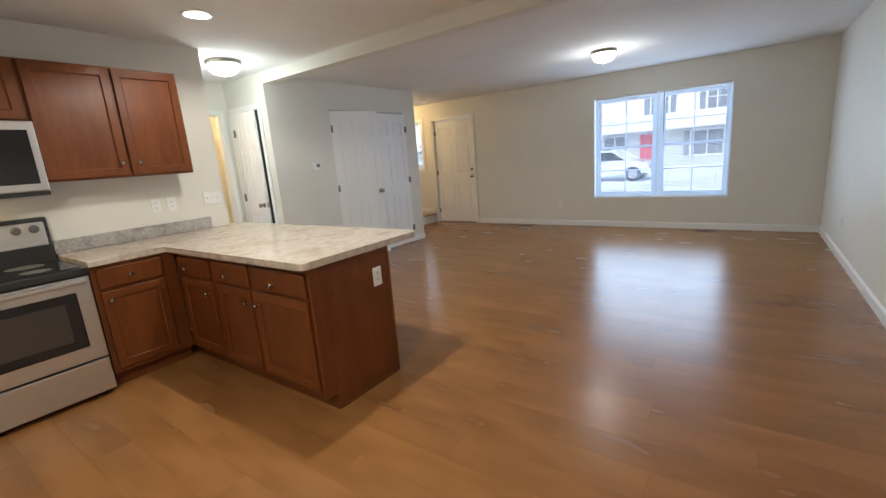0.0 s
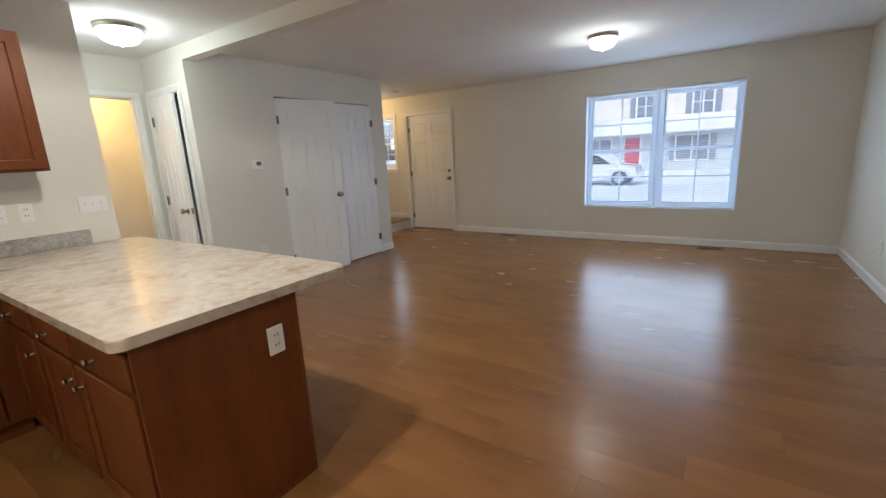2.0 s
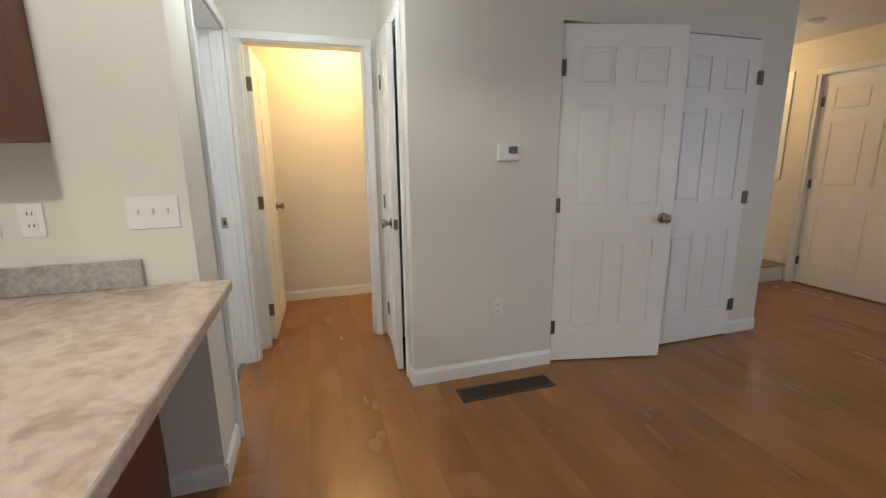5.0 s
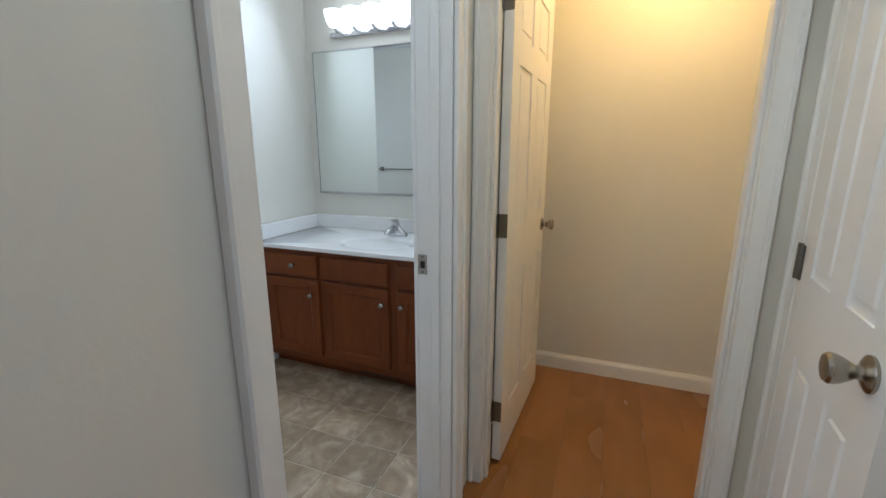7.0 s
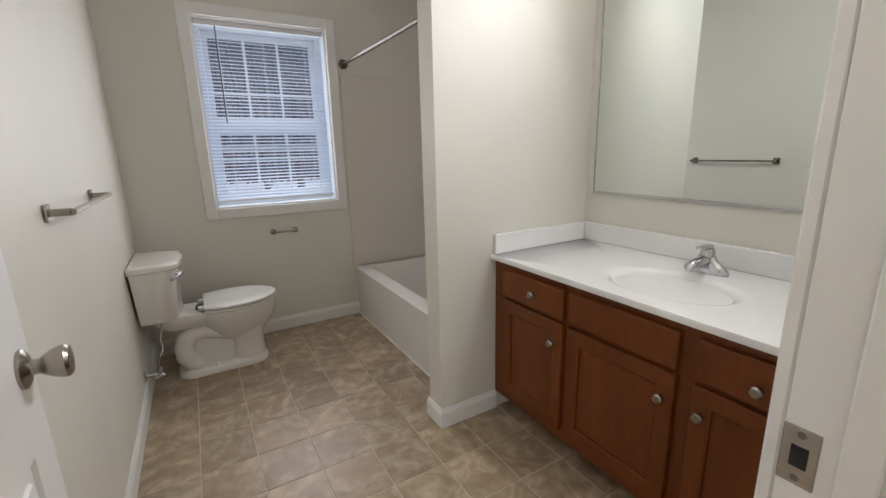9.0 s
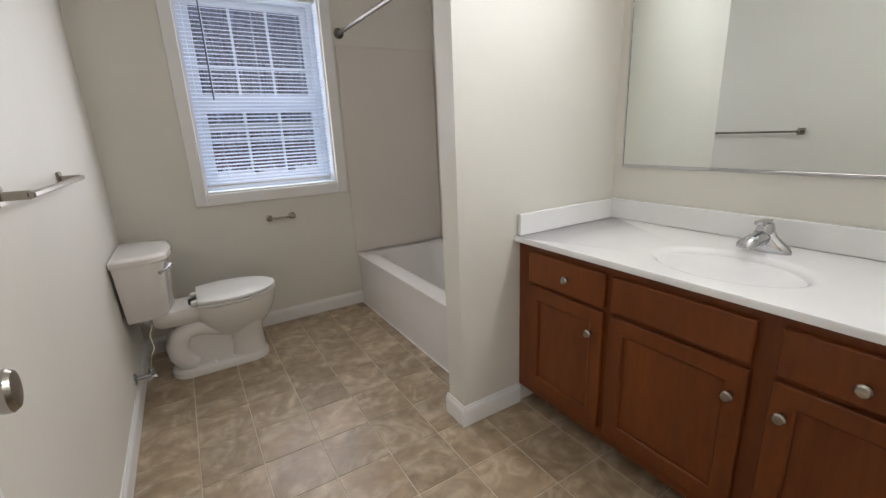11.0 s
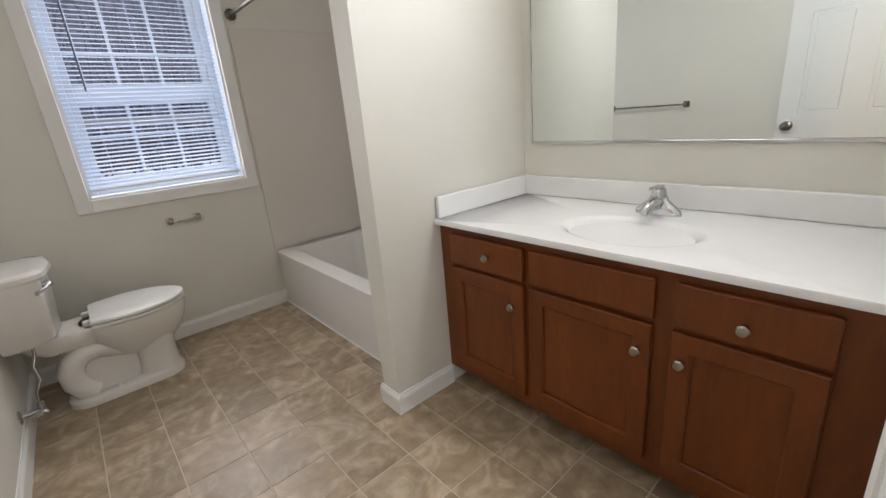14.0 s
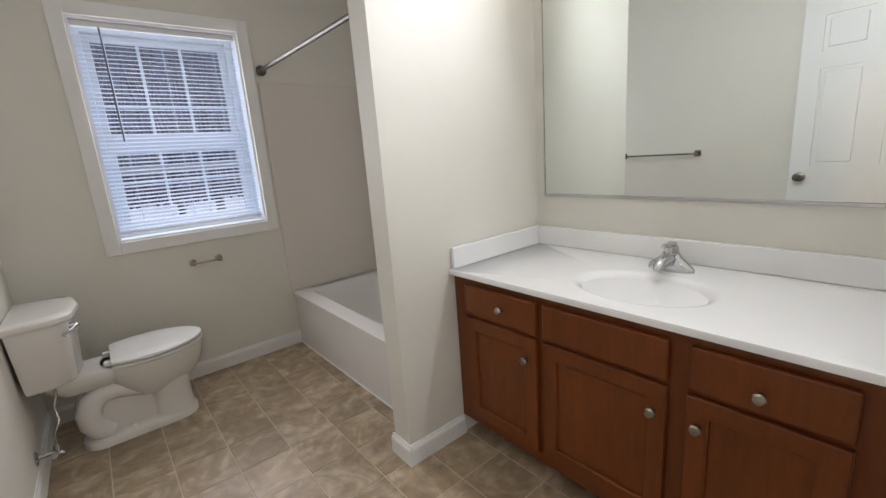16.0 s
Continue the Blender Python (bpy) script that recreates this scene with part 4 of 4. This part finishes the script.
mi = thing("wall_mirror", pose(-5.47, 2.09, 1.03), "large frameless wall mirror above the vanity", "mirror", flat=True)
part("glass", box(-5.474, -5.468, 1.467, 2.735, 1.034, 1.910, 0.0008), MIRROR, mi)
part("bottom_channel", box(-5.4745, -5.464, 1.463, 2.739, 1.022, 1.0335, 0.001), CHROME, mi)
part("top_channel", box(-5.4745, -5.465, 1.463, 2.739, 1.9105, 1.918, 0.001), CHROME, mi)
part("side_channel", box(-5.4745, -5.465, 1.460, 1.4665, 1.022, 1.918, 0.001), CHROME, mi)

vl = thing("vanity_light", pose(-5.47, 1.90, 2.03), "chrome vanity light bar with glowing glass shades", "wall lamp", flat=True)
part("back_bar", box(-5.474, -5.448, 1.62, 2.30, 1.985, 2.015, 0.006, 2), CHROME, vl)
for k in range(5):
    yk = 1.70 + k * 0.13
    ar = part("arm", tube([(-5.45, yk, 2.0), (-5.40, yk, 2.005), (-5.385, yk, 2.02)], 0.008, 10), CHROME, vl, smooth=True)
    part("shade", lathe([(0.026, 2.022), (0.040, 2.04), (0.052, 2.075), (0.056, 2.11), (0.03, 2.115), (0, 2.116)], 24, at=(-5.385, yk, 0)), BULB, vl, "glowing bell-shaped glass shade", True)


def rounded(x0, x1, y0, y1, r, z, n=6):
    out = []
    for cx, cy, a in ((x1 - r, y1 - r, 0), (x0 + r, y1 - r, 90), (x0 + r, y0 + r, 180), (x1 - r, y0 + r, 270)):
        out += [(px, py, z) for px, py in arc(cx, cy, r, a, a + 90, n)]
    return out


def loft(rings, close=True):
    bm = bmesh.new()
    made = [[bm.verts.new(p) for p in ring] for ring in rings]
    n = len(made[0])
    for a, b in zip(made, made[1:]):
        for k in range(n):
            bm.faces.new((a[k], a[(k + 1) % n], b[(k + 1) % n], b[k]))
    if close:
        bm.faces.new(made[0][::-1])
        bm.faces.new(made[-1])
    bmesh.ops.recalc_face_normals(bm, faces=bm.faces)
    return bm


tb = thing("bathtub", pose(-5.12, 0.55, 0), "white built-in alcove bathtub with a flat apron", "bathtub", flat=True)
tx0, tx1, ty0, ty1 = -5.473, -4.765, -0.183, 1.298
part("shell", loft([rounded(tx0, tx1, ty0, ty1, 0.006, 0.0), rounded(tx0, tx1, ty0, ty1, 0.006, 0.355), rounded(tx0, tx1 + 0.012, ty0, ty1, 0.008, 0.360),
                    rounded(tx0, tx1 + 0.012, ty0, ty1, 0.012, 0.382), rounded(tx0 + 0.012, tx1 - 0.004, ty0 + 0.01, ty1 - 0.01, 0.02, 0.39),
                    rounded(tx0 + 0.065, tx1 - 0.085, ty0 + 0.07, ty1 - 0.07, 0.10, 0.388), rounded(tx0 + 0.085, tx1 - 0.105, ty0 + 0.09, ty1 - 0.09, 0.11, 0.365),
                    rounded(tx0 + 0.12, tx1 - 0.14, ty0 + 0.20, ty1 - 0.14, 0.12, 0.12), rounded(tx0 + 0.18, tx1 - 0.20, ty0 + 0.28, ty1 - 0.20, 0.10, 0.07)]), TUB, tb, smooth=True)
part("caulk_line", box(-4.766, -4.757, ty0, ty1, 0.003, 0.010, 0.002), WHITEP, tb)
sr = thing("tub_surround", pose(-5.2, 0.5, 0.42), "smooth white tub surround panels with faint seams", "wall panel", kind="structure", flat=True)
part("end_panel", box(-5.468, -4.745, -0.184, -0.178, 0.392, 1.78, 0.002), SURROUND, sr)
part("back_panel", box(-5.474, -5.4685, -0.177, 1.293, 0.392, 1.78, 0.001), SURROUND, sr)
part("end_panel", box(-5.468, -4.745, 1.2935, 1.299, 0.392, 1.78, 0.002), SURROUND, sr)
rd = thing("shower_rod", pose(-4.775, 0.55, 1.85), "dark metal shower curtain rod over the tub", "curtain rod", flat=True)
part("rod", tube([(-4.775, -0.178, 1.85), (-4.775, 1.292, 1.85)], 0.0125, 14), HINGE, rd, smooth=True)
part("flange", lathe([(0.032, -0.184), (0.032, -0.176), (0.018, -0.166), (0.0135, -0.150)], 22, "y", (-4.775, 0, 1.85)), HINGE, rd, smooth=True)
part("flange", lathe([(0.032, 1.2985), (0.032, 1.290), (0.018, 1.280), (0.0135, 1.264)], 22, "y", (-4.775, 0, 1.85)), HINGE, rd, smooth=True)

tp = thing("paper_holder", pose(-4.26, -0.185, 0.725), "brushed nickel toilet paper holder on the wall", "paper holder", flat=True)
for px in (-4.188, -4.332):
    part("post", lathe([(0.021, -0.1845), (0.021, -0.176), (0.011, -0.170), (0.010, -0.135), (0.013, -0.125), (0, -0.124)], 18, "y", (px, 0, 0.725)), NICKEL, tp, smooth=True)
part("roller", tube([(-4.19, -0.14, 0.725), (-4.33, -0.14, 0.725)], 0.007, 12), NICKEL, tp, smooth=True)
tw = thing("towel_bar", pose(-3.40, 1.1, 1.11), "square brushed nickel towel bar on the wall", "towel bar", flat=True)
for py in (1.39, 0.79):
    part("post", box(-3.4005 - 0.06, -3.4005, py - 0.010, py + 0.010, 1.10, 1.12, 0.003), NICKEL, tw)
    part("plate", box(-3.409, -3.4005, py - 0.024, py + 0.024, 1.086, 1.134, 0.003), NICKEL, tw)
part("bar", box(-3.470, -3.455, 0.775, 1.405, 1.103, 1.117, 0.003), NICKEL, tw)

# toilet, facing -x from the side wall
TYC = 0.165
to = thing("toilet", pose(-3.80, TYC, 0), "white porcelain two-piece toilet with closed lid", "toilet")


def egg(cx, front, back, half, z, n=36, lift=0.0):
    out = []
    for k in range(n):
        a_ = 2 * math.pi * k / n
        c_, s_ = math.cos(a_), math.sin(a_)
        out.append((cx - (front if c_ > 0 else back) * c_, half * s_ * (1 - 0.10 * max(0, c_)), z + lift * c_))
    return out


def oval_back(front, cx, half, xb, hb, z, n=14):
    """A seat's outline: a round front, its sides drawn in to a straight back edge."""
    near = [(cx - front * math.cos(a_), half * math.sin(a_), z) for a_ in [math.pi / 2 * k / n for k in range(-n, n + 1)]]
    side = [(cx + (xb - cx) * k / 5, hb + (half - hb) * math.cos(math.pi / 2 * k / 5), z) for k in range(1, 6)]
    return near + side + [(p, -q, z) for p, q, _ in side[::-1]]


def tank_ring(x0, x1, half, z, round_=0.10):
    pts = [(x1, half, z), (x1, -half, z)]
    for k in range(9):
        a_ = math.pi / 2 * k / 8
        pts.append((x0 + 0.018 + round_ * (1 - math.sin(a_)), -half + 0.075 * (1 - math.cos(a_)), z))
    pts.append((x0, 0.0, z))
    for k in range(8, -1, -1):
        a_ = math.pi / 2 * k / 8
        pts.append((x0 + 0.018 + round_ * (1 - math.sin(a_)), half - 0.075 * (1 - math.cos(a_)), z))
    return pts


part("foot", loft([rounded(-0.228, 0.268, -0.112, 0.112, 0.10, 0.0), rounded(-0.228, 0.268, -0.112, 0.112, 0.10, 0.030), rounded(-0.222, 0.258, -0.104, 0.104, 0.095, 0.042),
                   rounded(-0.216, 0.235, -0.090, 0.090, 0.085, 0.050)]), PORCELAIN, to, smooth=True)
part("pedestal", loft([rounded(-0.218, -0.02, -0.098, 0.098, 0.085, 0.040), rounded(-0.212, -0.03, -0.092, 0.092, 0.085, 0.10), rounded(-0.212, -0.03, -0.092, 0.092, 0.085, 0.17),
                       rounded(-0.222, -0.02, -0.098, 0.098, 0.088, 0.22), rounded(-0.235, 0.0, -0.10, 0.10, 0.095, 0.27)]), PORCELAIN, to, smooth=True)
part("web", loft([rounded(-0.06, 0.215, -0.062, 0.062, 0.05, 0.045), rounded(-0.06, 0.215, -0.058, 0.058, 0.05, 0.18), rounded(-0.06, 0.225, -0.062, 0.062, 0.05, 0.345)]), PORCELAIN, to, smooth=True)
part("bowl", loft([egg(-0.06, 0.155, 0.10, 0.085, 0.185), egg(-0.06, 0.185, 0.125, 0.108, 0.215), egg(-0.06, 0.212, 0.15, 0.130, 0.25), egg(-0.06, 0.232, 0.175, 0.150, 0.29),
                   egg(-0.06, 0.244, 0.19, 0.165, 0.33), egg(-0.06, 0.250, 0.20, 0.172, 0.365), egg(-0.06, 0.249, 0.20, 0.172, 0.381), egg(-0.06, 0.243, 0.195, 0.166, 0.386)]), PORCELAIN, to, smooth=True)
part("deck", loft([rounded(0.02, 0.30, -0.085, 0.085, 0.06, 0.30), rounded(0.0, 0.335, -0.108, 0.108, 0.06, 0.335), rounded(0.0, 0.35, -0.118, 0.118, 0.05, 0.372),
                   rounded(0.004, 0.345, -0.112, 0.112, 0.05, 0.386)]), PORCELAIN, to, smooth=True)
for s_ in (1, -1):
    way_ = [(-0.10, 0.200), (-0.04, 0.205), (0.03, 0.232), (0.09, 0.255), (0.15, 0.258), (0.195, 0.228), (0.218, 0.180), (0.215, 0.125), (0.190, 0.080), (0.15, 0.050)]
    part("trapway", tube([(p, s_ * 0.048, q) for p, q in way_], [0.026, 0.034, 0.040, 0.045, 0.049, 0.052, 0.053, 0.053, 0.052, 0.046], 18), PORCELAIN, to, smooth=True)
    part("bolt_cap", lathe([(0.013, 0.042), (0.012, 0.054), (0.007, 0.060), (0, 0.061)], 14, at=(0.06, s_ * 0.088, 0)), WHITEP, to, smooth=True)
    part("seat_hinge", box(0.082, 0.118, s_ * 0.07 - 0.016, s_ * 0.07 + 0.016, 0.386, 0.412, 0.006, 2), WHITEP, to)
sl = part("seat", loft([oval_back(0.250, -0.06, 0.176, 0.085, 0.142, 0.388), oval_back(0.254, -0.06, 0.180, 0.088, 0.145, 0.393), oval_back(0.252, -0.06, 0.178, 0.086, 0.143, 0.402)]), WHITEP, to, "white plastic toilet seat", True)
part("seat_lid", loft([oval_back(0.250, -0.06, 0.177, 0.085, 0.143, 0.407), oval_back(0.254, -0.06, 0.181, 0.088, 0.146, 0.412), oval_back(0.252, -0.06, 0.179, 0.086, 0.144, 0.422),
                       oval_back(0.235, -0.06, 0.165, 0.075, 0.132, 0.428), oval_back(0.15, -0.06, 0.10, 0.03, 0.08, 0.431)]), WHITEP, to, "white plastic toilet lid", True)
part("tank", loft([tank_ring(0.200, 0.375, 0.165, 0.388), tank_ring(0.190, 0.380, 0.176, 0.402), tank_ring(0.172, 0.388, 0.208, 0.672)]), PORCELAIN, to, smooth=True)
part("tank_lid", loft([tank_ring(0.160, 0.392, 0.214, 0.6735), tank_ring(0.152, 0.394, 0.220, 0.682), tank_ring(0.152, 0.394, 0.220, 0.702), tank_ring(0.160, 0.390, 0.212, 0.710),
                       tank_ring(0.19, 0.375, 0.18, 0.7125)]), PORCELAIN, to, smooth=True)
lv = part("flush_lever", tube([(0.205, 0.120, 0.635), (0.178, 0.118, 0.635), (0.168, 0.124, 0.635), (0.182, 0.158, 0.628), (0.212, 0.190, 0.620)], [0.015, 0.015, 0.011, 0.008, 0.010], 12), CHROME, to, "chrome flush lever", True)
sv = thing("supply_valve", pose(-3.40, 0.40, 0.14), "chrome water shutoff valve with braided hose", "valve", flat=True)
part("escutcheon", lathe([(0.03, -3.4005), (0.03, -3.405), (0.012, -3.412), (0.009, -3.45)], 18, "x", (0, 0.40, 0.14)), CHROME, sv, smooth=True)
part("valve_body", tube([(-3.45, 0.40, 0.14), (-3.475, 0.40, 0.14), (-3.475, 0.40, 0.175)], 0.012, 12), CHROME, sv, smooth=True)
part("oval_handle", lathe([(0.011, 0.412), (0.022, 0.428), (0.024, 0.440), (0.018, 0.446), (0, 0.447)], 16, "y", (-3.475, 0, 0.14), sx=1.0, sy=0.6), CHROME, sv, smooth=True)
part("hose", tube([(-3.475, 0.40, 0.175), (-3.478, 0.40, 0.22), (-3.50, 0.37, 0.26), (-3.49, 0.33, 0.31), (-3.505, 0.30, 0.35), (-3.505, 0.29, 0.394)], 0.006, 10), NICKEL, sv, smooth=True)

# ---- outside ----
G = -0.35
single("ground", box(-150, 150, -150, 200, G - 0.5, G), SNOW, "snow-covered ground and parking area", "ground", "structure")
nb = thing("townhouse", pose(-6, 32, G), "two-storey tan and grey townhouse with red door", "house", flat=True)
part("lower_wall", box(-24, 0.8, 32, 40, G, 2.0), SIDING_GREY, nb)
part("upper_wall", box(-24, 0.8, 31.6, 40, 2.0, 5.4), SIDING_TAN, nb)
# pale fascia band, given the snow material's colour
part("fascia_band", box(-24, 0.9, 31.0, 31.6, 1.93, 2.9, 0.05), SNOW, nb, "pale fascia band between the storeys")
part("roof", loft([[(-24.3, 31.0, 5.4), (1.1, 31.0, 5.4), (1.1, 40.6, 5.4), (-24.3, 40.6, 5.4)], [(-24.3, 35.7, 7.9), (1.1, 35.7, 7.9), (1.1, 35.9, 7.9), (-24.3, 35.9, 7.9)]]), ROOF, nb)


def far_window(x0, x1, z0, z1, y, shutters=True):
    w_ = part("window", box(x0 - 0.09, x1 + 0.09, y - 0.05, y - 0.002, z0 - 0.09, z1 + 0.09), TRIM, nb)
    xm, zm = (x0 + x1) / 2, (z0 + z1) / 2
    for a0, a1 in ((x0, xm - 0.04), (xm + 0.04, x1)):
        for b0, b1 in ((z0, zm - 0.03), (zm + 0.03, z1)):
            part("pane", box(a0, a1, y - 0.06, y - 0.052, b0, b1), FARPANE, w_)
    if shutters:
        for a0 in (x0 - 0.42, x1 + 0.12):
            part("shutter", box(a0, a0 + 0.30, y - 0.06, y - 0.002, z0 - 0.05, z1 + 0.05, 0.01), SHUTTER, nb)


for sx_ in (-17.2, -9.9, -4.3, -1.25):
    far_window(sx_, sx_ + 0.95, 2.95, 4.25, 31.6)
far_window(-2.05, -0.40, 0.30, 1.72, 32)
far_window(-7.3, -5.9, 0.40, 1.72, 32, False)
far_window(-14.5, -13.0, 0.40, 1.72, 32)
for dx_ in (-5.0, -11.0):
    part("door", box(dx_, dx_ + 0.85, 31.93, 31.998, G, 1.74, 0.01), RED, nb, "bright red front door")
    part("door_frame", box(dx_ + 0.87, dx_ + 1.0, 31.90, 31.998, G, 1.85, 0.01), TRIM, nb)
hb = thing("far_house", pose(9, 46, G), "pale distant house beyond the trees", "house", flat=True)
part("wall", box(4, 14, 46, 54, G, 4.6), SIDING_TAN, hb)
part("roof", loft([[(3.6, 45.6, 4.6), (14.4, 45.6, 4.6), (14.4, 54.4, 4.6), (3.6, 54.4, 4.6)], [(3.6, 49.9, 7.2), (14.4, 49.9, 7.2), (14.4, 50.1, 7.2), (3.6, 50.1, 7.2)]]), ROOF, hb)
cr = thing("parked_car", pose(-4.5, 21.8, G), "white car parked outside on the snow", "car", flat=True)
sec = [(-6.5, G + 0.28), (-6.55, G + 0.7), (-5.9, G + 0.86), (-5.3, G + 1.36), (-4.0, G + 1.40), (-3.3, G + 0.92), (-2.6, G + 0.80), (-2.5, G + 0.35)]
part("body", loft([[(p, yy, q) for p, q in sec] for yy in (20.9, 22.6)]), CARP, cr)
part("side_glass", loft([[(-5.2, yy, G + 0.92), (-5.15, yy, G + 1.28), (-4.1, yy, G + 1.31), (-3.55, yy, G + 0.94)] for yy in (20.885, 20.897)]), BLACKG, cr)
part("bumper", box(-2.52, -2.42, 20.95, 22.55, G + 0.32, G + 0.6, 0.04), CARP, cr)
for wx in (-5.8, -3.2):
    for wy in (20.88, 22.42):
        t_ = part("wheel", lathe([(0.31, wy), (0.33, wy + 0.05), (0.33, wy + 0.15), (0.31, wy + 0.2)], 24, "y", (wx, 0, G + 0.33)), RUBBER, cr)
        part("rim", lathe([(0.2, wy - 0.01), (0.19, wy - 0.004), (0.0, wy - 0.003)], 18, "y", (wx, 0, G + 0.33)), STEEL, t_)


def branch(bm, p, way, length, rad, depth, rng):
    pts, rr = [p], [rad]
    for k in range(3):
        way = (way + Vector((rng.uniform(-.22, .22), rng.uniform(-.22, .22), rng.uniform(-.06, .16)))).normalized()
        pts.append(pts[-1] + way * length / 3)
        rr.append(rad * (1 - 0.2 * (k + 1)))
    tube(pts, rr, 5 if depth else 7, bm)
    if depth < 3:
        for k in range(4 if depth else 8):
            i = rng.randint(1, 3)
            side = Vector((rng.uniform(-1, 1), rng.uniform(-1, 1), rng.uniform(-0.1, 0.8))).normalized()
            branch(bm, pts[i], (way * 0.5 + side).normalized(), length * rng.uniform(0.4, 0.62), rad * 0.42, depth + 1, rng)


def bare_tree(x, y, h, seed):
    rng = random.Random(seed)
    ob = thing("bare_tree", pose(x, y, G), "leafless snow-dusted tree standing in snow", "tree", group="trees behind the house")
    tr = bmesh.new()
    tube([(0, 0, -0.1), (0.05, 0.02, h * 0.25), (0.0, 0.05, h * 0.5)], [h * 0.02, h * 0.016, h * 0.012], 9, tr)
    part("trunk", tr, BARK, ob)
    cr_ = bmesh.new()
    for k in range(9):
        a_ = rng.uniform(0, 6.28)
        branch(cr_, Vector((0, 0, h * (0.08 + 0.42 * k / 8))), Vector((math.cos(a_), math.sin(a_), rng.uniform(0.2, 0.9))).normalized(), h * rng.uniform(0.22, 0.36), h * 0.006, 1, rng)
    branch(cr_, Vector((0, 0.05, h * 0.5)), Vector((0, 0, 1)), h * 0.45, h * 0.011, 0, rng)
    part("crown", cr_, TWIG, ob, "fine snowy branches")


rng = random.Random(5)
for k in range(15):
    bare_tree(-15 + k * 1.35 + rng.uniform(-.5, .5), -7.5 - rng.uniform(0, 6), rng.uniform(4.5, 8), 20 + k)
for k in range(4):
    bare_tree(2.6 + k * 2.0, 37 + rng.uniform(-1, 3), 8, 60 + k)
bm = bmesh.new()
for k in range(2600):
    x_, y_ = rng.uniform(-26, 14), rng.uniform(-36, -23)
    h_ = rng.uniform(0.4, 1.5) * (1 + (-23 - y_) * 0.07)
    p = Vector((x_, y_, G))
    d_ = Vector((rng.uniform(-.6, .6), rng.uniform(-.3, .3), 1))
    tube([p, p + d_ * h_ * 0.5, p + (d_ + Vector((rng.uniform(-.4, .4), 0, 0))) * h_], [0.05, 0.04, 0.015], 4, bm)
single("underbrush", bm, BRUSH, "dry reddish brown underbrush behind the house", "bushes", "stuff")
wb = bmesh.new()
for k in range(620):
    x_, y_ = rng.uniform(-45, 35), rng.uniform(-48, -24)
    h_ = rng.uniform(7, 14)
    tube([(x_, y_, G), (x_ + rng.uniform(-.4, .4), y_, G + h_ * .5), (x_ + rng.uniform(-1, 1), y_, G + h_)], [0.16, 0.12, 0.03], 5, wb)
    for j in range(7):
        z_ = G + h_ * rng.uniform(0.25, 0.95)
        tube([(x_, y_, z_), (x_ + rng.uniform(-2, 2), y_ + rng.uniform(-1, 1), z_ + rng.uniform(0.2, 1.6))], [0.05, 0.015], 4, wb)
# added sloping sheet that blocks the bright sky behind the trees
hb = bmesh.new()
prev = None
for k in range(81):
    x_ = -120 + k * 3
    top = hb.verts.new((x_, -75, G + 33 + 4 * noise.noise((x_ * 0.05, 0, 0)) + 2 * noise.noise((x_ * 0.4, 3, 0))))
    mid = hb.verts.new((x_, -62, G + 15))
    low = hb.verts.new((x_, -50, G - 0.2))
    if prev:
        hb.faces.new((prev[0], top, mid, prev[1]))
        hb.faces.new((prev[1], mid, low, prev[2]))
    prev = (top, mid, low)
single("backdrop", hb, BACKDROP, "grey-blue backdrop slope added behind the woods to hide the sky", "hillside", "structure")
single("distant_woods", wb, TWIG, "distant bare winter woods", "woods", "stuff")

# ---- floors ----
PL, PW = 1.22, 0.178
fl = single("floor", box(-5.60, 1.659, -0.185, 8.024, -0.10, -0.004), DARK, "warm brown wood-look plank floor", "floor", "structure")
CUT = {}
row = 0
y = -0.185
while y < 8.024:
    x = -5.60 - (row * 0.43) % PL
    wd = min(PW, 8.024 - y)
    while x < 1.659:
        e0, e1 = max(x, -5.60), min(x + PL, 1.659)
        if y >= 2.77:
            cuts = [(e0, e1, y, y + wd)]
        else:
            cuts = [(max(e0, -3.30), e1, y, y + wd), (e0, min(e1, -3.30), 2.77, y + wd)]
        for a0, a1, q0, q1 in cuts:
            if a1 - a0 < 0.02 or q1 - q0 < 0.01:
                continue
            key = (round(a1 - a0, 5), round(q1 - q0, 5))
            if key not in CUT:
                CUT[key] = mesh("plank", box(0.0003, a1 - a0 - 0.0003, 0.0003, q1 - q0 - 0.0003, -0.0035, 0.0), PLANK)
            piece("plank", CUT[key], fl, Matrix.Translation((a0, q0, 0)))
        x += PL
    y += PW
    row += 1
TS, TW, TX, TY = 0.2305, 0.2145, -4.4820, 1.388
bf = single("floor_bath", box(-5.475, -3.40, -0.185, 2.76, -0.0035, 0.0005), GROUT, "tan stone-look vinyl tile floor", "floor", "structure")
TC = {}
for i in range(-5, 7):
    for j in range(-8, 8):
        x0, x1 = max(TX + i * TW, -5.475), min(TX + (i + 1) * TW, -3.40)
        y0, y1 = max(TY + j * TS, -0.185), min(TY + (j + 1) * TS, 2.76)
        if x1 - x0 < 0.02 or y1 - y0 < 0.02:
            continue
        key = (round(x1 - x0, 3), round(y1 - y0, 3))
        if key not in TC:
            TC[key] = mesh("tile", box(0.0022, x1 - x0 - 0.0022, 0.0022, y1 - y0 - 0.0022, -0.001, 0.0025, 0.0012), TILE)
        piece("tile", TC[key], bf, Matrix.Translation((x0, y0, 0)))
single("threshold", box(-4.257, -3.485, 2.76, 2.79, -0.001, 0.006, 0.003), NICKEL, "thin metal threshold strip at the bathroom door", "threshold", "structure")
